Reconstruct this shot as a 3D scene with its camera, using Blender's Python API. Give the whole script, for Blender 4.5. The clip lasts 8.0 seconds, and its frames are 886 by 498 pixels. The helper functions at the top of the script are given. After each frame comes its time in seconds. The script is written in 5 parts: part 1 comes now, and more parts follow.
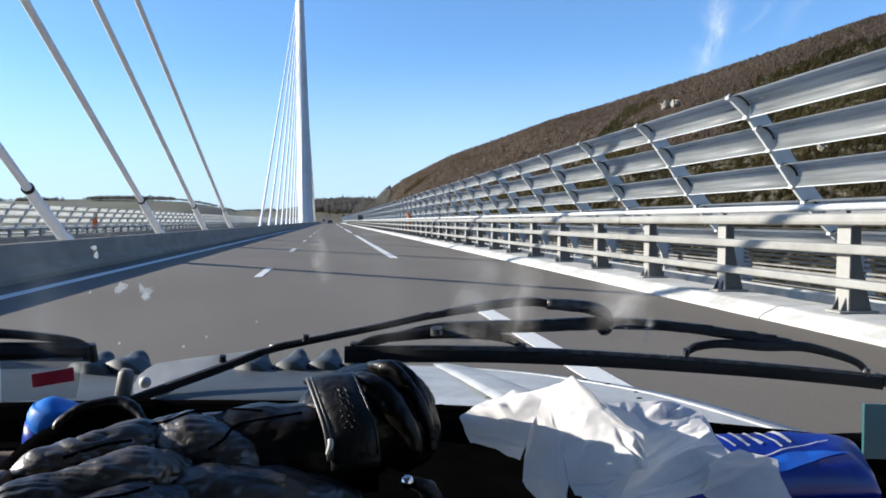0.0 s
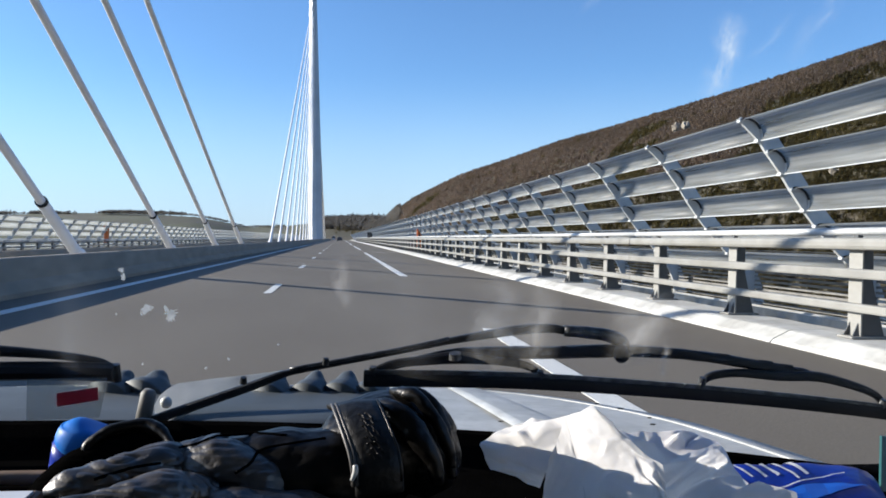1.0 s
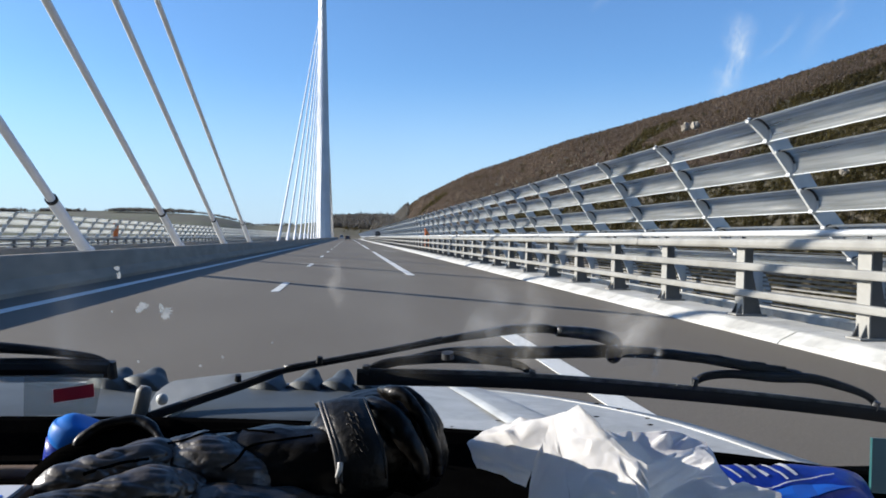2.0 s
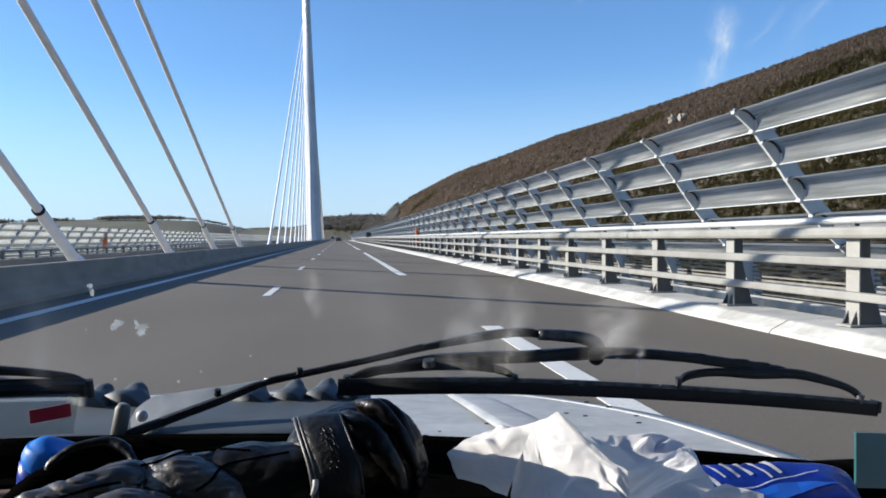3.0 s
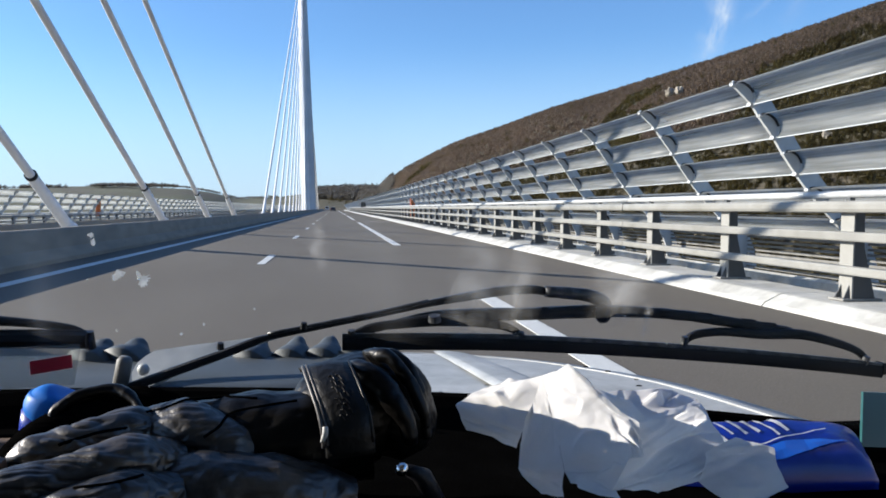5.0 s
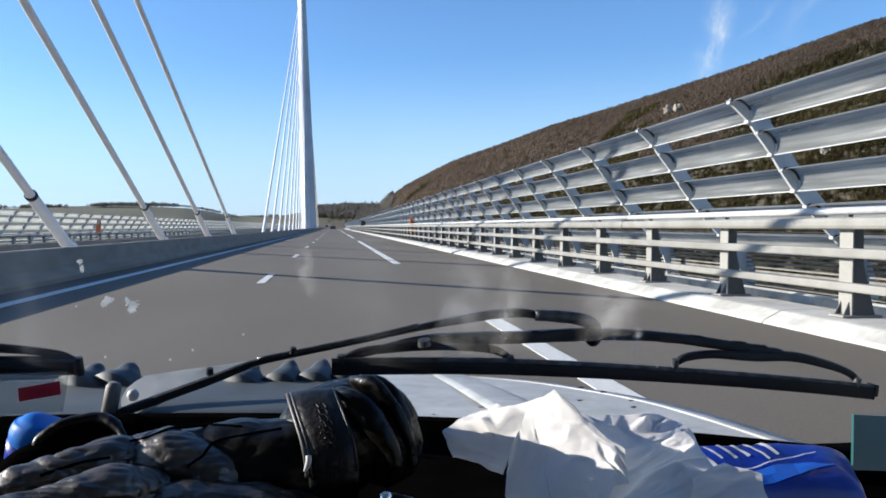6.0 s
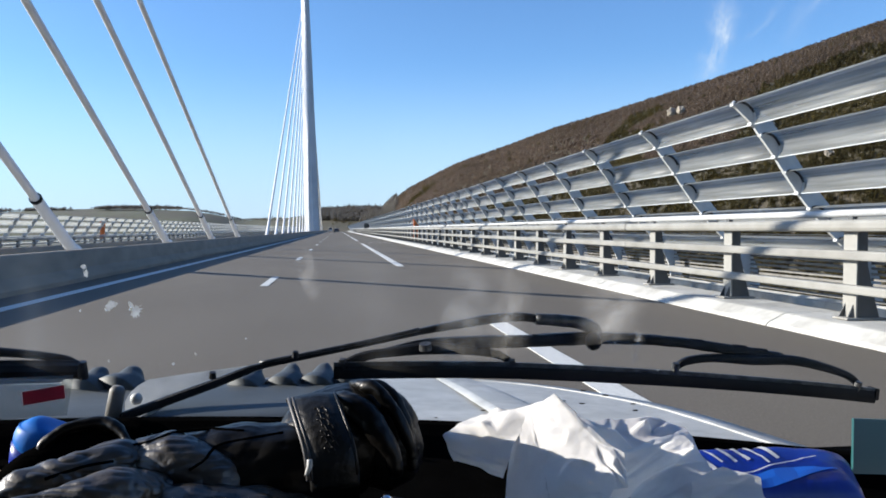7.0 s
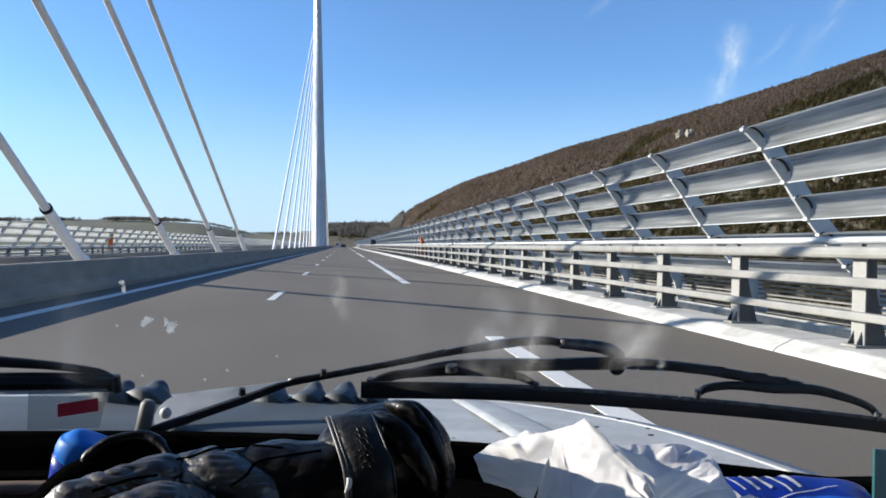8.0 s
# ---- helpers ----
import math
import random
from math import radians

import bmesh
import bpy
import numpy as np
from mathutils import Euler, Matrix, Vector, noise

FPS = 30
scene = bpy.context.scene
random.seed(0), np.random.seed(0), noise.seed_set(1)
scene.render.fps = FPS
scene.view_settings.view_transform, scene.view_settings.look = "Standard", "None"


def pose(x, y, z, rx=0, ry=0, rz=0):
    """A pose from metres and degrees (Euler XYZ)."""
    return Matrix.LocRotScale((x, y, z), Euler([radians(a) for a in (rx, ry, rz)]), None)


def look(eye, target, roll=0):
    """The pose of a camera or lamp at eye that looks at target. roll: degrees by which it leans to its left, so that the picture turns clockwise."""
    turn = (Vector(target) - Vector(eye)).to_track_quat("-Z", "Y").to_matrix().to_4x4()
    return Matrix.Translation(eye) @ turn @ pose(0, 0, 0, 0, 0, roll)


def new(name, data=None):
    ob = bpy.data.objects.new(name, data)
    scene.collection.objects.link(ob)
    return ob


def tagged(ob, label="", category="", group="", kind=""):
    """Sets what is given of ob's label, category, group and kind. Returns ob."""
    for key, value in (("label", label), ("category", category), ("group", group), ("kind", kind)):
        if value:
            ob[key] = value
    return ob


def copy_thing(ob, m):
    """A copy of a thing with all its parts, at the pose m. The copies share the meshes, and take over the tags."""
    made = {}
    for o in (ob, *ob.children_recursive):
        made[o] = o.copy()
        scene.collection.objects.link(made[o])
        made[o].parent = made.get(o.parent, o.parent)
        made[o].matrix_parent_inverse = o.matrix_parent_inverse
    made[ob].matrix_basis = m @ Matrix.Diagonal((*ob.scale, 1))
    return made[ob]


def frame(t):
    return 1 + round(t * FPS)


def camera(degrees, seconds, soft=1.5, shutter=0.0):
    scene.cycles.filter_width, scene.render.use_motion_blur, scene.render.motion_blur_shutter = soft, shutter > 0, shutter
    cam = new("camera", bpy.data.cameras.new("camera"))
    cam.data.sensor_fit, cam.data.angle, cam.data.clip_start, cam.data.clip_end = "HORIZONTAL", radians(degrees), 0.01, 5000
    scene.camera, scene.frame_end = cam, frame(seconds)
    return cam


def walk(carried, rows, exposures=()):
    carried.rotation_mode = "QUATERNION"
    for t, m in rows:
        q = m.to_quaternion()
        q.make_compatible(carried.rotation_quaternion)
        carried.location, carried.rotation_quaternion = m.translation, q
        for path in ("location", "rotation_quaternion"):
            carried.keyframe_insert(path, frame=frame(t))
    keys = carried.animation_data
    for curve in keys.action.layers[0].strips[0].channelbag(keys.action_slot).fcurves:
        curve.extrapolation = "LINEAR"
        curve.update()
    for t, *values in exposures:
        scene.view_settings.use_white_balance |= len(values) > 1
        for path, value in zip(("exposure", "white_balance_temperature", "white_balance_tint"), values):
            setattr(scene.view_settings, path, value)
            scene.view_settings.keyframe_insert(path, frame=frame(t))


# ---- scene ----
from mathutils.bvhtree import BVHTree

from math import cos, pi, sin, sqrt, tan

# ---------------------------------------------------------------- camera
# the right carriageway falls off to the side by two degrees; the van stands on it
CROSSFALL = radians(1.9)
HINGE = Vector((-5.6, 0.0, 0.0))
TILT = Matrix.Translation(HINGE) @ Matrix.Rotation(CROSSFALL, 4, "Y") @ Matrix.Translation(-HINGE)

cam = camera(60.6, 8.0, soft=1.75)
ROWS = [
    (0.0, 0.0029, 0.0067, 1.1582, -8.42, -2.03, -0.64),
    (0.5, -0.0002, 0.0054, 1.1633, -8.31, -1.30, -0.87),
    (1.0, -0.0086, -0.0009, 1.1656, -7.72, -0.65, -1.42),
    (1.5, -0.0088, -0.0070, 1.1637, -7.31, -0.76, -1.46),
    (1.7, -0.0027, -0.0089, 1.1652, -6.92, -0.58, -1.90),
    (2.8, 0.0132, -0.0042, 1.1696, -8.03, -1.40, -0.45),
    (3.0, 0.0179, -0.0038, 1.1743, -7.79, -0.81, -0.02),
    (3.5, 0.0110, 0.0010, 1.1659, -8.32, -1.40, -0.38),
    (4.0, 0.0000, 0.0000, 1.1600, -7.51, -1.41, -0.90),
    (4.5, 0.0016, 0.0063, 1.1583, -8.14, -2.15, -0.72),
    (4.7, 0.0052, 0.0093, 1.1576, -8.31, -3.40, -0.70),
    (5.8, 0.0111, 0.0046, 1.1632, -7.66, -1.18, -0.53),
    (6.0, 0.0178, 0.0056, 1.1644, -8.20, -1.64, -0.40),
    (6.5, 0.0207, 0.0058, 1.1683, -8.72, -1.48, 0.14),
    (7.0, 0.0194, 0.0012, 1.1664, -7.94, -1.45, -0.34),
    (7.5, 0.0083, -0.0063, 1.1678, -7.67, -0.75, -0.91),
    (8.0, -0.0036, -0.0098, 1.1714, -7.46, -0.11, -1.56),
]
walk(cam, [(t, TILT @ pose(x, y, z, 90 + pitch, roll, yaw)) for t, x, y, z, yaw, pitch, roll in ROWS],
     exposures=[(0.0, 1.23), (0.5, 1.12), (1.0, 1.08), (1.5, 1.07), (3.0, 1.05), (4.0, 1.05), (4.5, 1.08), (6.0, 1.12), (6.5, 1.14), (7.0, 1.14), (7.5, 1.12), (8.0, 1.12)])

# ---------------------------------------------------------------- light
SUN_WAY = Vector((-1.0, 0.3, 0.4)).normalized()
world = bpy.data.worlds.new("sky")
scene.world = world
world.use_nodes = True
wn = world.node_tree
sky = wn.nodes.new("ShaderNodeTexSky")
sky.sky_type = "NISHITA"
sky.sun_disc = False
sky.sun_elevation = math.asin(SUN_WAY.z)
sky.sun_rotation = math.atan2(SUN_WAY.x, SUN_WAY.y)
sky.altitude, sky.air_density, sky.dust_density, sky.ozone_density = 500, 1.0, 0.5, 3.5
tint = wn.nodes.new("ShaderNodeMix")
tint.data_type, tint.blend_type = "RGBA", "MULTIPLY"
tint.inputs["Factor"].default_value = 1.0
tint.inputs["B"].default_value = (0.81, 1.0, 1.205, 1)
wn.links.new(sky.outputs[0], tint.inputs["A"])
# pale haze low over the horizon
geo, sep = wn.nodes.new("ShaderNodeTexCoord"), wn.nodes.new("ShaderNodeSeparateXYZ")
wn.links.new(geo.outputs["Generated"], sep.inputs["Vector"])
ramp = wn.nodes.new("ShaderNodeValToRGB")
ramp.color_ramp.interpolation = "EASE"
ramp.color_ramp.elements[0].position, ramp.color_ramp.elements[1].position = 0.0, 0.22
ramp.color_ramp.elements[0].color, ramp.color_ramp.elements[1].color = (0.8, 0.8, 0.8, 1), (0, 0, 0, 1)
wn.links.new(sep.outputs["Z"], ramp.inputs["Fac"])
haze = wn.nodes.new("ShaderNodeMix")
haze.data_type = "RGBA"
wn.links.new(ramp.outputs["Color"], haze.inputs["Factor"])
wn.links.new(tint.outputs["Result"], haze.inputs["A"])
haze.inputs["B"].default_value = (3.5, 4.6, 6.0, 1)
wn.links.new(haze.outputs["Result"], wn.nodes["Background"].inputs[0])
wn.nodes["Background"].inputs[1].default_value = 0.085
sun_data = bpy.data.lights.new("sun", "SUN")
sun_data.energy, sun_data.angle, sun_data.color = 5.0, radians(0.53), (1.0, 0.92, 0.82)
sun = new("sun", sun_data)
sun.matrix_world = look(SUN_WAY * 300, (0, 0, 0))


# ---------------------------------------------------------------- materials
def material(name, color, rough=0.6, metal=0.0, color2=None, scale=8.0, spread=(0.35, 0.65), bump=0.0, bump_scale=60.0,
             bump_depth=0.002, vary=0.0, island=False, stain=None, stain_scale=1.2, coat=0.0, stretch=None, spec=0.5):
    """Principled material: two scales of colour noise, fine bump, optional variation per object or island."""
    m = bpy.data.materials.new(name)
    m.use_nodes = True
    nt, b = m.node_tree, m.node_tree.nodes["Principled BSDF"]
    N, L = nt.nodes.new, nt.links.new
    b.inputs["Roughness"].default_value = rough
    b.inputs["Metallic"].default_value = metal
    b.inputs["Coat Weight"].default_value = coat
    b.inputs["Specular IOR Level"].default_value = spec
    tc = N("ShaderNodeTexCoord")
    place = tc.outputs["Object"]
    if stretch:
        mp = N("ShaderNodeMapping")
        mp.inputs["Scale"].default_value = stretch
        L(place, mp.inputs["Vector"])
        place = mp.outputs["Vector"]

    def grain(s, detail=6.0):
        n = N("ShaderNodeTexNoise")
        n.inputs["Scale"].default_value, n.inputs["Detail"].default_value = s, detail
        L(place, n.inputs["Vector"])
        return n.outputs["Fac"]

    ramp = N("ShaderNodeValToRGB")
    ramp.color_ramp.elements[0].position, ramp.color_ramp.elements[1].position = spread
    ramp.color_ramp.elements[0].color = (*(color2 or [c * 0.75 for c in color]), 1)
    ramp.color_ramp.elements[1].color = (*color, 1)
    L(grain(scale), ramp.inputs["Fac"])
    out = ramp.outputs["Color"]
    if stain:
        mix = N("ShaderNodeMix")
        mix.data_type, mix.blend_type = "RGBA", "MULTIPLY"
        r2 = N("ShaderNodeValToRGB")
        r2.color_ramp.elements[0].position, r2.color_ramp.elements[1].position = 0.3, 0.62
        r2.color_ramp.elements[0].color, r2.color_ramp.elements[1].color = (*stain, 1), (1, 1, 1, 1)
        L(grain(stain_scale, 3.0), r2.inputs["Fac"])
        mix.inputs["Factor"].default_value = 1.0
        L(out, mix.inputs["A"])
        L(r2.outputs["Color"], mix.inputs["B"])
        out = mix.outputs["Result"]
    if vary:
        hs = N("ShaderNodeHueSaturation")
        if island:
            rnd = N("ShaderNodeNewGeometry").outputs["Random Per Island"]
        else:
            rnd = N("ShaderNodeObjectInfo").outputs["Random"]
        mr = N("ShaderNodeMapRange")
        mr.inputs["To Min"].default_value, mr.inputs["To Max"].default_value = 1 - vary, 1 + vary
        L(rnd, mr.inputs["Value"])
        L(mr.outputs["Result"], hs.inputs["Value"])
        L(out, hs.inputs["Color"])
        out = hs.outputs["Color"]
    L(out, b.inputs["Base Color"])
    if bump:
        bp = N("ShaderNodeBump")
        bp.inputs["Strength"].default_value, bp.inputs["Distance"].default_value = bump, bump_depth
        L(grain(bump_scale, 5.0), bp.inputs["Height"])
        L(bp.outputs["Normal"], b.inputs["Normal"])
    return m


def see_through(name, color, clear, rough=0.1, grime=0.0, scale=6.0, stretch=(1, 1, 1)):
    """A thin clear sheet: straight-through light mixed with a dull, glossy skin."""
    m = material(name, color, rough, scale=scale, stretch=stretch, bump=0.1, bump_scale=30)
    nt = m.node_tree
    N, L = nt.nodes.new, nt.links.new
    b, out = nt.nodes["Principled BSDF"], nt.nodes["Material Output"]
    tr, mix = N("ShaderNodeBsdfTransparent"), N("ShaderNodeMixShader")
    tr.inputs["Color"].default_value = (0.94, 0.97, 0.97, 1)
    n = N("ShaderNodeTexNoise")
    n.inputs["Scale"].default_value = scale
    mp = N("ShaderNodeMapping")
    mp.inputs["Scale"].default_value = stretch
    L(N("ShaderNodeTexCoord").outputs["Object"], mp.inputs["Vector"])
    L(mp.outputs["Vector"], n.inputs["Vector"])
    mr = N("ShaderNodeMapRange")
    mr.inputs["From Min"].default_value, mr.inputs["From Max"].default_value = 0.3, 0.7
    mr.inputs["To Min"].default_value, mr.inputs["To Max"].default_value = 1 - clear - grime, 1 - clear + grime
    L(n.outputs["Fac"], mr.inputs["Value"])
    L(mr.outputs["Result"], mix.inputs["Fac"])
    L(tr.outputs["BSDF"], mix.inputs[1])
    L(b.outputs["BSDF"], mix.inputs[2])
    L(mix.outputs["Shader"], out.inputs["Surface"])
    return m


ASPHALT = material("asphalt", (0.15, 0.132, 0.11), 0.85, color2=(0.108, 0.095, 0.0795), scale=90, bump=0.5, bump_scale=220,
                   bump_depth=0.004, stain=(0.8, 0.79, 0.78), stain_scale=0.35, stretch=(1, 0.35, 1), spec=0.25)
LINE_PAINT = material("road_paint", (0.585, 0.585, 0.5625), 0.6, color2=(0.4125, 0.4125, 0.3975), scale=35, spread=(0.25, 0.5), bump=0.3)
CONCRETE = material("concrete", (0.3024, 0.2952, 0.2736), 0.85, color2=(0.2376, 0.2304, 0.216), scale=5, bump=0.4, bump_scale=50,
                    stain=(0.75, 0.74, 0.72), stain_scale=0.9)
BARRIER = material("weathered_concrete", (0.3271, 0.276, 0.2131), 0.9, color2=(0.2532, 0.2144, 0.166), scale=3, bump=0.3, bump_scale=40,
                   stain=(0.8, 0.79, 0.78), stain_scale=0.7, stretch=(1, 0.3, 1))
KERB_PAINT = material("white_kerb_paint", (0.54, 0.533, 0.506), 0.6, color2=(0.42, 0.414, 0.395), scale=6, bump=0.3,
                      stain=(0.72, 0.71, 0.69), stain_scale=1.3)
RAIL_PAINT = material("cream_rail_paint", (0.262, 0.256, 0.238), 0.45, color2=(0.215, 0.209, 0.195), scale=3, bump=0.1,
                      stain=(0.84, 0.83, 0.8), stain_scale=1.1, vary=0.05)
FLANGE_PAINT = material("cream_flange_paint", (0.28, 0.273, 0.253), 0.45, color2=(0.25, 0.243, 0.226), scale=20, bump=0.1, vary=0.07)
# grey darkened below the cream flange for the shaded side of the webs
POST_SHADED = material("shaded_grey_post_paint", (0.07826, 0.08201, 0.08448), 0.5, color2=(0.06301, 0.06584, 0.06813), scale=6, bump=0.15, vary=0.06)
SCREEN_POST = material("white_screen_post", (0.4862, 0.5039, 0.5127), 0.4, color2=(0.3978, 0.4155, 0.4332), scale=5, bump=0.1, vary=0.05)
BRACKET = material("white_bracket", (0.5, 0.507, 0.507), 0.35, color2=(0.42, 0.427, 0.432), scale=9)
GASKET = material("grey_gasket", (0.012, 0.0126, 0.0132), 0.5, color2=(0.008, 0.0084, 0.0088), scale=12)
ACRYLIC = see_through("weathered_acrylic", (0.307, 0.3118, 0.3099), 0.44, 0.42, grime=0.22, scale=5.0, stretch=(3, 0.1, 3))
CABLE_WHITE = material("white_cable_sheath", (0.817, 0.798, 0.779), 0.4, color2=(0.76, 0.741, 0.722), scale=2, bump=0.2, bump_scale=12)
HEADLINER = material("dark_grey_trim", (0.05, 0.049, 0.047), 0.9, color2=(0.04, 0.039, 0.037), scale=40, bump=0.2)
BLACK_RUBBER = material("black_rubber", (0.0075, 0.0075, 0.0088), 0.5, color2=(0.004, 0.004, 0.0047), scale=30, bump=0.2, spec=0.2)
WIPER_BLACK = material("satin_black_metal", (0.0088, 0.0088, 0.00968), 0.42, color2=(0.004, 0.004, 0.0046), scale=40, bump=0.4, bump_scale=220, stain=(2.0, 2.0, 2.2), stain_scale=34, spec=0.2)
WIPER_WORN = material("worn_grey_metal", (0.085, 0.085, 0.087), 0.38, 0.3, color2=(0.018, 0.018, 0.019), scale=90, bump=0.3)
STEEL_WHITE = material("white_pylon_steel", (0.5741, 0.5741, 0.5741), 0.45, color2=(0.5152, 0.5152, 0.5152), scale=0.3,
                       stain=(0.9, 0.9, 0.9), stain_scale=0.15)
WIRE = material("grey_wire", (0.1904, 0.1848, 0.1736), 0.6, color2=(0.1232, 0.1176, 0.112), scale=4)
BODY_WHITE = material("white_van_paint", (0.47, 0.47, 0.46), 0.45, color2=(0.36, 0.36, 0.355), scale=45, spread=(0.3, 0.7), bump=0.25,
                      bump_scale=60, stain=(0.76, 0.76, 0.75), stain_scale=9, coat=0.1)
DASH_BLACK = material("black_dash_vinyl", (0.0026, 0.0026, 0.0026), 0.75, color2=(0.0015, 0.0015, 0.0015), scale=20, bump=0.4, bump_scale=350,
                      bump_depth=0.001, spec=0.0)
DASH_BROWN = material("brown_dash_edge", (0.14, 0.091, 0.056), 0.6, color2=(0.091, 0.0595, 0.0385), scale=30, bump=0.3)
# plastic made dark and bluish for the shade that lies on the scuttle
SHADED_PLASTIC = material("shaded_grey_plastic", (0.058, 0.07, 0.082), 0.6, color2=(0.04, 0.05, 0.06), scale=9, bump=0.3, bump_scale=40)
COWL_METAL = material("pale_cowl_metal", (0.52, 0.52, 0.5), 0.45, 0.0, color2=(0.38, 0.385, 0.375), scale=24, bump=0.3, stain=(0.78, 0.78, 0.77), stain_scale=30)
CHROME = material("chrome", (0.8, 0.8, 0.8), 0.12, 1.0, color2=(0.72, 0.72, 0.72))
# darker copy of the leather, holding the shade on palm and cuff
LEATHER = material("black_leather", (0.0036, 0.0031, 0.0026), 0.38, color2=(0.002, 0.0017, 0.0014), scale=60, bump=0.6, bump_scale=160,
                   bump_depth=0.0008, spec=0.22, stain=(0.45, 0.45, 0.45), stain_scale=22)
# lighter copy of the leather, with the sun on it in the colour
LEATHER_LIT = material("sunlit_black_leather", (0.085, 0.066, 0.046), 0.4, color2=(0.0045, 0.004, 0.0033), scale=22, spread=(0.46, 0.8), bump=0.8, bump_scale=48,
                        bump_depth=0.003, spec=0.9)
LEATHER_DULL = material("worn_black_leather", (0.0065, 0.0063, 0.006), 0.45, spec=0.25, color2=(0.004, 0.004, 0.0038), scale=80, bump=0.8, bump_scale=160,
                        bump_depth=0.0015)
THREAD = material("grey_seam_thread", (0.05, 0.047, 0.044), 0.45, color2=(0.03, 0.028, 0.027), scale=200)
TISSUE = material("white_tissue_paper", (0.89, 0.89, 0.88), 0.9, color2=(0.82, 0.82, 0.81), scale=30, bump=0.5, bump_scale=140,
                  bump_depth=0.001)
nt = TISSUE.node_tree
thru, blend, skin = nt.nodes.new("ShaderNodeBsdfTranslucent"), nt.nodes.new("ShaderNodeMixShader"), nt.nodes["Principled BSDF"]
blend.inputs["Fac"].default_value = 0.45
nt.links.new(skin.inputs["Base Color"].links[0].from_socket, thru.inputs["Color"])
nt.links.new(skin.outputs["BSDF"], blend.inputs[1])
nt.links.new(thru.outputs["BSDF"], blend.inputs[2])
nt.links.new(blend.outputs["Shader"], nt.nodes["Material Output"].inputs["Surface"])
BLUE_FILM = material("blue_plastic_film", (0.005, 0.028, 0.3), 0.3, color2=(0.0035, 0.017, 0.19), scale=14, bump=0.3, bump_scale=22,
                     bump_depth=0.003, coat=0.1, spec=0.35)
BLUE_CAP = material("bright_blue_plastic", (0.012, 0.17, 0.58), 0.5, color2=(0.009, 0.13, 0.48), scale=40, bump=0.2, spec=0.2)
FILM_WHITE = material("white_print", (0.5, 0.52, 0.56), 0.4)
FILM_LIGHT = material("light_blue_print", (0.015, 0.13, 0.6), 0.3)
nt = ACRYLIC.node_tree
glow, blend = nt.nodes.new("ShaderNodeBsdfTranslucent"), nt.nodes.new("ShaderNodeMixShader")
glow.inputs["Color"].default_value = (0.68, 0.69, 0.69, 1)
blend.inputs["Fac"].default_value = 0.45
last = [n for n in nt.nodes if n.bl_idname == "ShaderNodeMixShader" and n != blend][0]
nt.links.new(nt.nodes["Principled BSDF"].outputs["BSDF"], blend.inputs[1])
nt.links.new(glow.outputs["BSDF"], blend.inputs[2])
nt.links.new(blend.outputs["Shader"], last.inputs[2])
TEAL = see_through("teal_film", (0.021, 0.098, 0.105), 0.12, 0.3, grime=0.05)
STICKER = see_through("pale_sticker", (0.403, 0.4095, 0.416), 0.7, 0.5, grime=0.05)
RED_PRINT = material("red_print", (0.55, 0.02, 0.045), 0.5, color2=(0.47, 0.018, 0.038), scale=50)
GLASS = see_through("dusty_windscreen_glass", (0.3, 0.3, 0.3), 0.968, 0.1, grime=0.02, scale=5)
SPLAT = see_through("dried_splash", (0.62, 0.6, 0.55), 0.6, 0.7, grime=0.2, scale=120)
nt = SPLAT.node_tree
dry, blend = nt.nodes.new("ShaderNodeBsdfTranslucent"), nt.nodes.new("ShaderNodeMixShader")
dry.inputs["Color"].default_value = (0.75, 0.72, 0.64, 1)
blend.inputs["Fac"].default_value = 0.5
last = [n for n in nt.nodes if n.bl_idname == "ShaderNodeMixShader" and n != blend][0]
nt.links.new(nt.nodes["Principled BSDF"].outputs["BSDF"], blend.inputs[1])
nt.links.new(dry.outputs["BSDF"], blend.inputs[2])
nt.links.new(blend.outputs["Shader"], last.inputs[2])
nt = SPLAT.node_tree
glow, blend = nt.nodes.new("ShaderNodeBsdfTranslucent"), nt.nodes.new("ShaderNodeMixShader")
glow.inputs["Color"].default_value = (0.75, 0.77, 0.8, 1)
blend.inputs["Fac"].default_value = 0.6
last = [n for n in nt.nodes if n.bl_idname == "ShaderNodeMixShader" and n != blend][0]
nt.links.new(nt.nodes["Principled BSDF"].outputs["BSDF"], blend.inputs[1])
nt.links.new(glow.outputs["BSDF"], blend.inputs[2])
nt.links.new(blend.outputs["Shader"], last.inputs[2])
ORANGE = material("orange_enamel", (0.525, 0.133, 0.028), 0.45, color2=(0.434, 0.105, 0.021), scale=5, bump=0.1)
SIGN_BACK = material("dark_sign_back", (0.035, 0.04, 0.042), 0.5, color2=(0.025, 0.028, 0.03), scale=4)
CAR_DARK = material("dark_car_paint", (0.02, 0.021, 0.025), 0.3, coat=0.5)
CAR_PALE = material("pale_car_paint", (0.6, 0.6, 0.58), 0.35, coat=0.4)
CAR_GLASS = material("dark_car_glass", (0.015, 0.018, 0.02), 0.08)
TAIL_RED = material("red_tail_lamp", (0.4, 0.01, 0.01), 0.25)
GRASS = material("dry_winter_grass", (0.07978, 0.08816, 0.04408), 0.95, color2=(0.06781, 0.05996, 0.04408), scale=0.02, bump=0.5, bump_scale=0.4,
                 bump_depth=0.8, stain=(0.6, 0.6, 0.55), stain_scale=0.006)
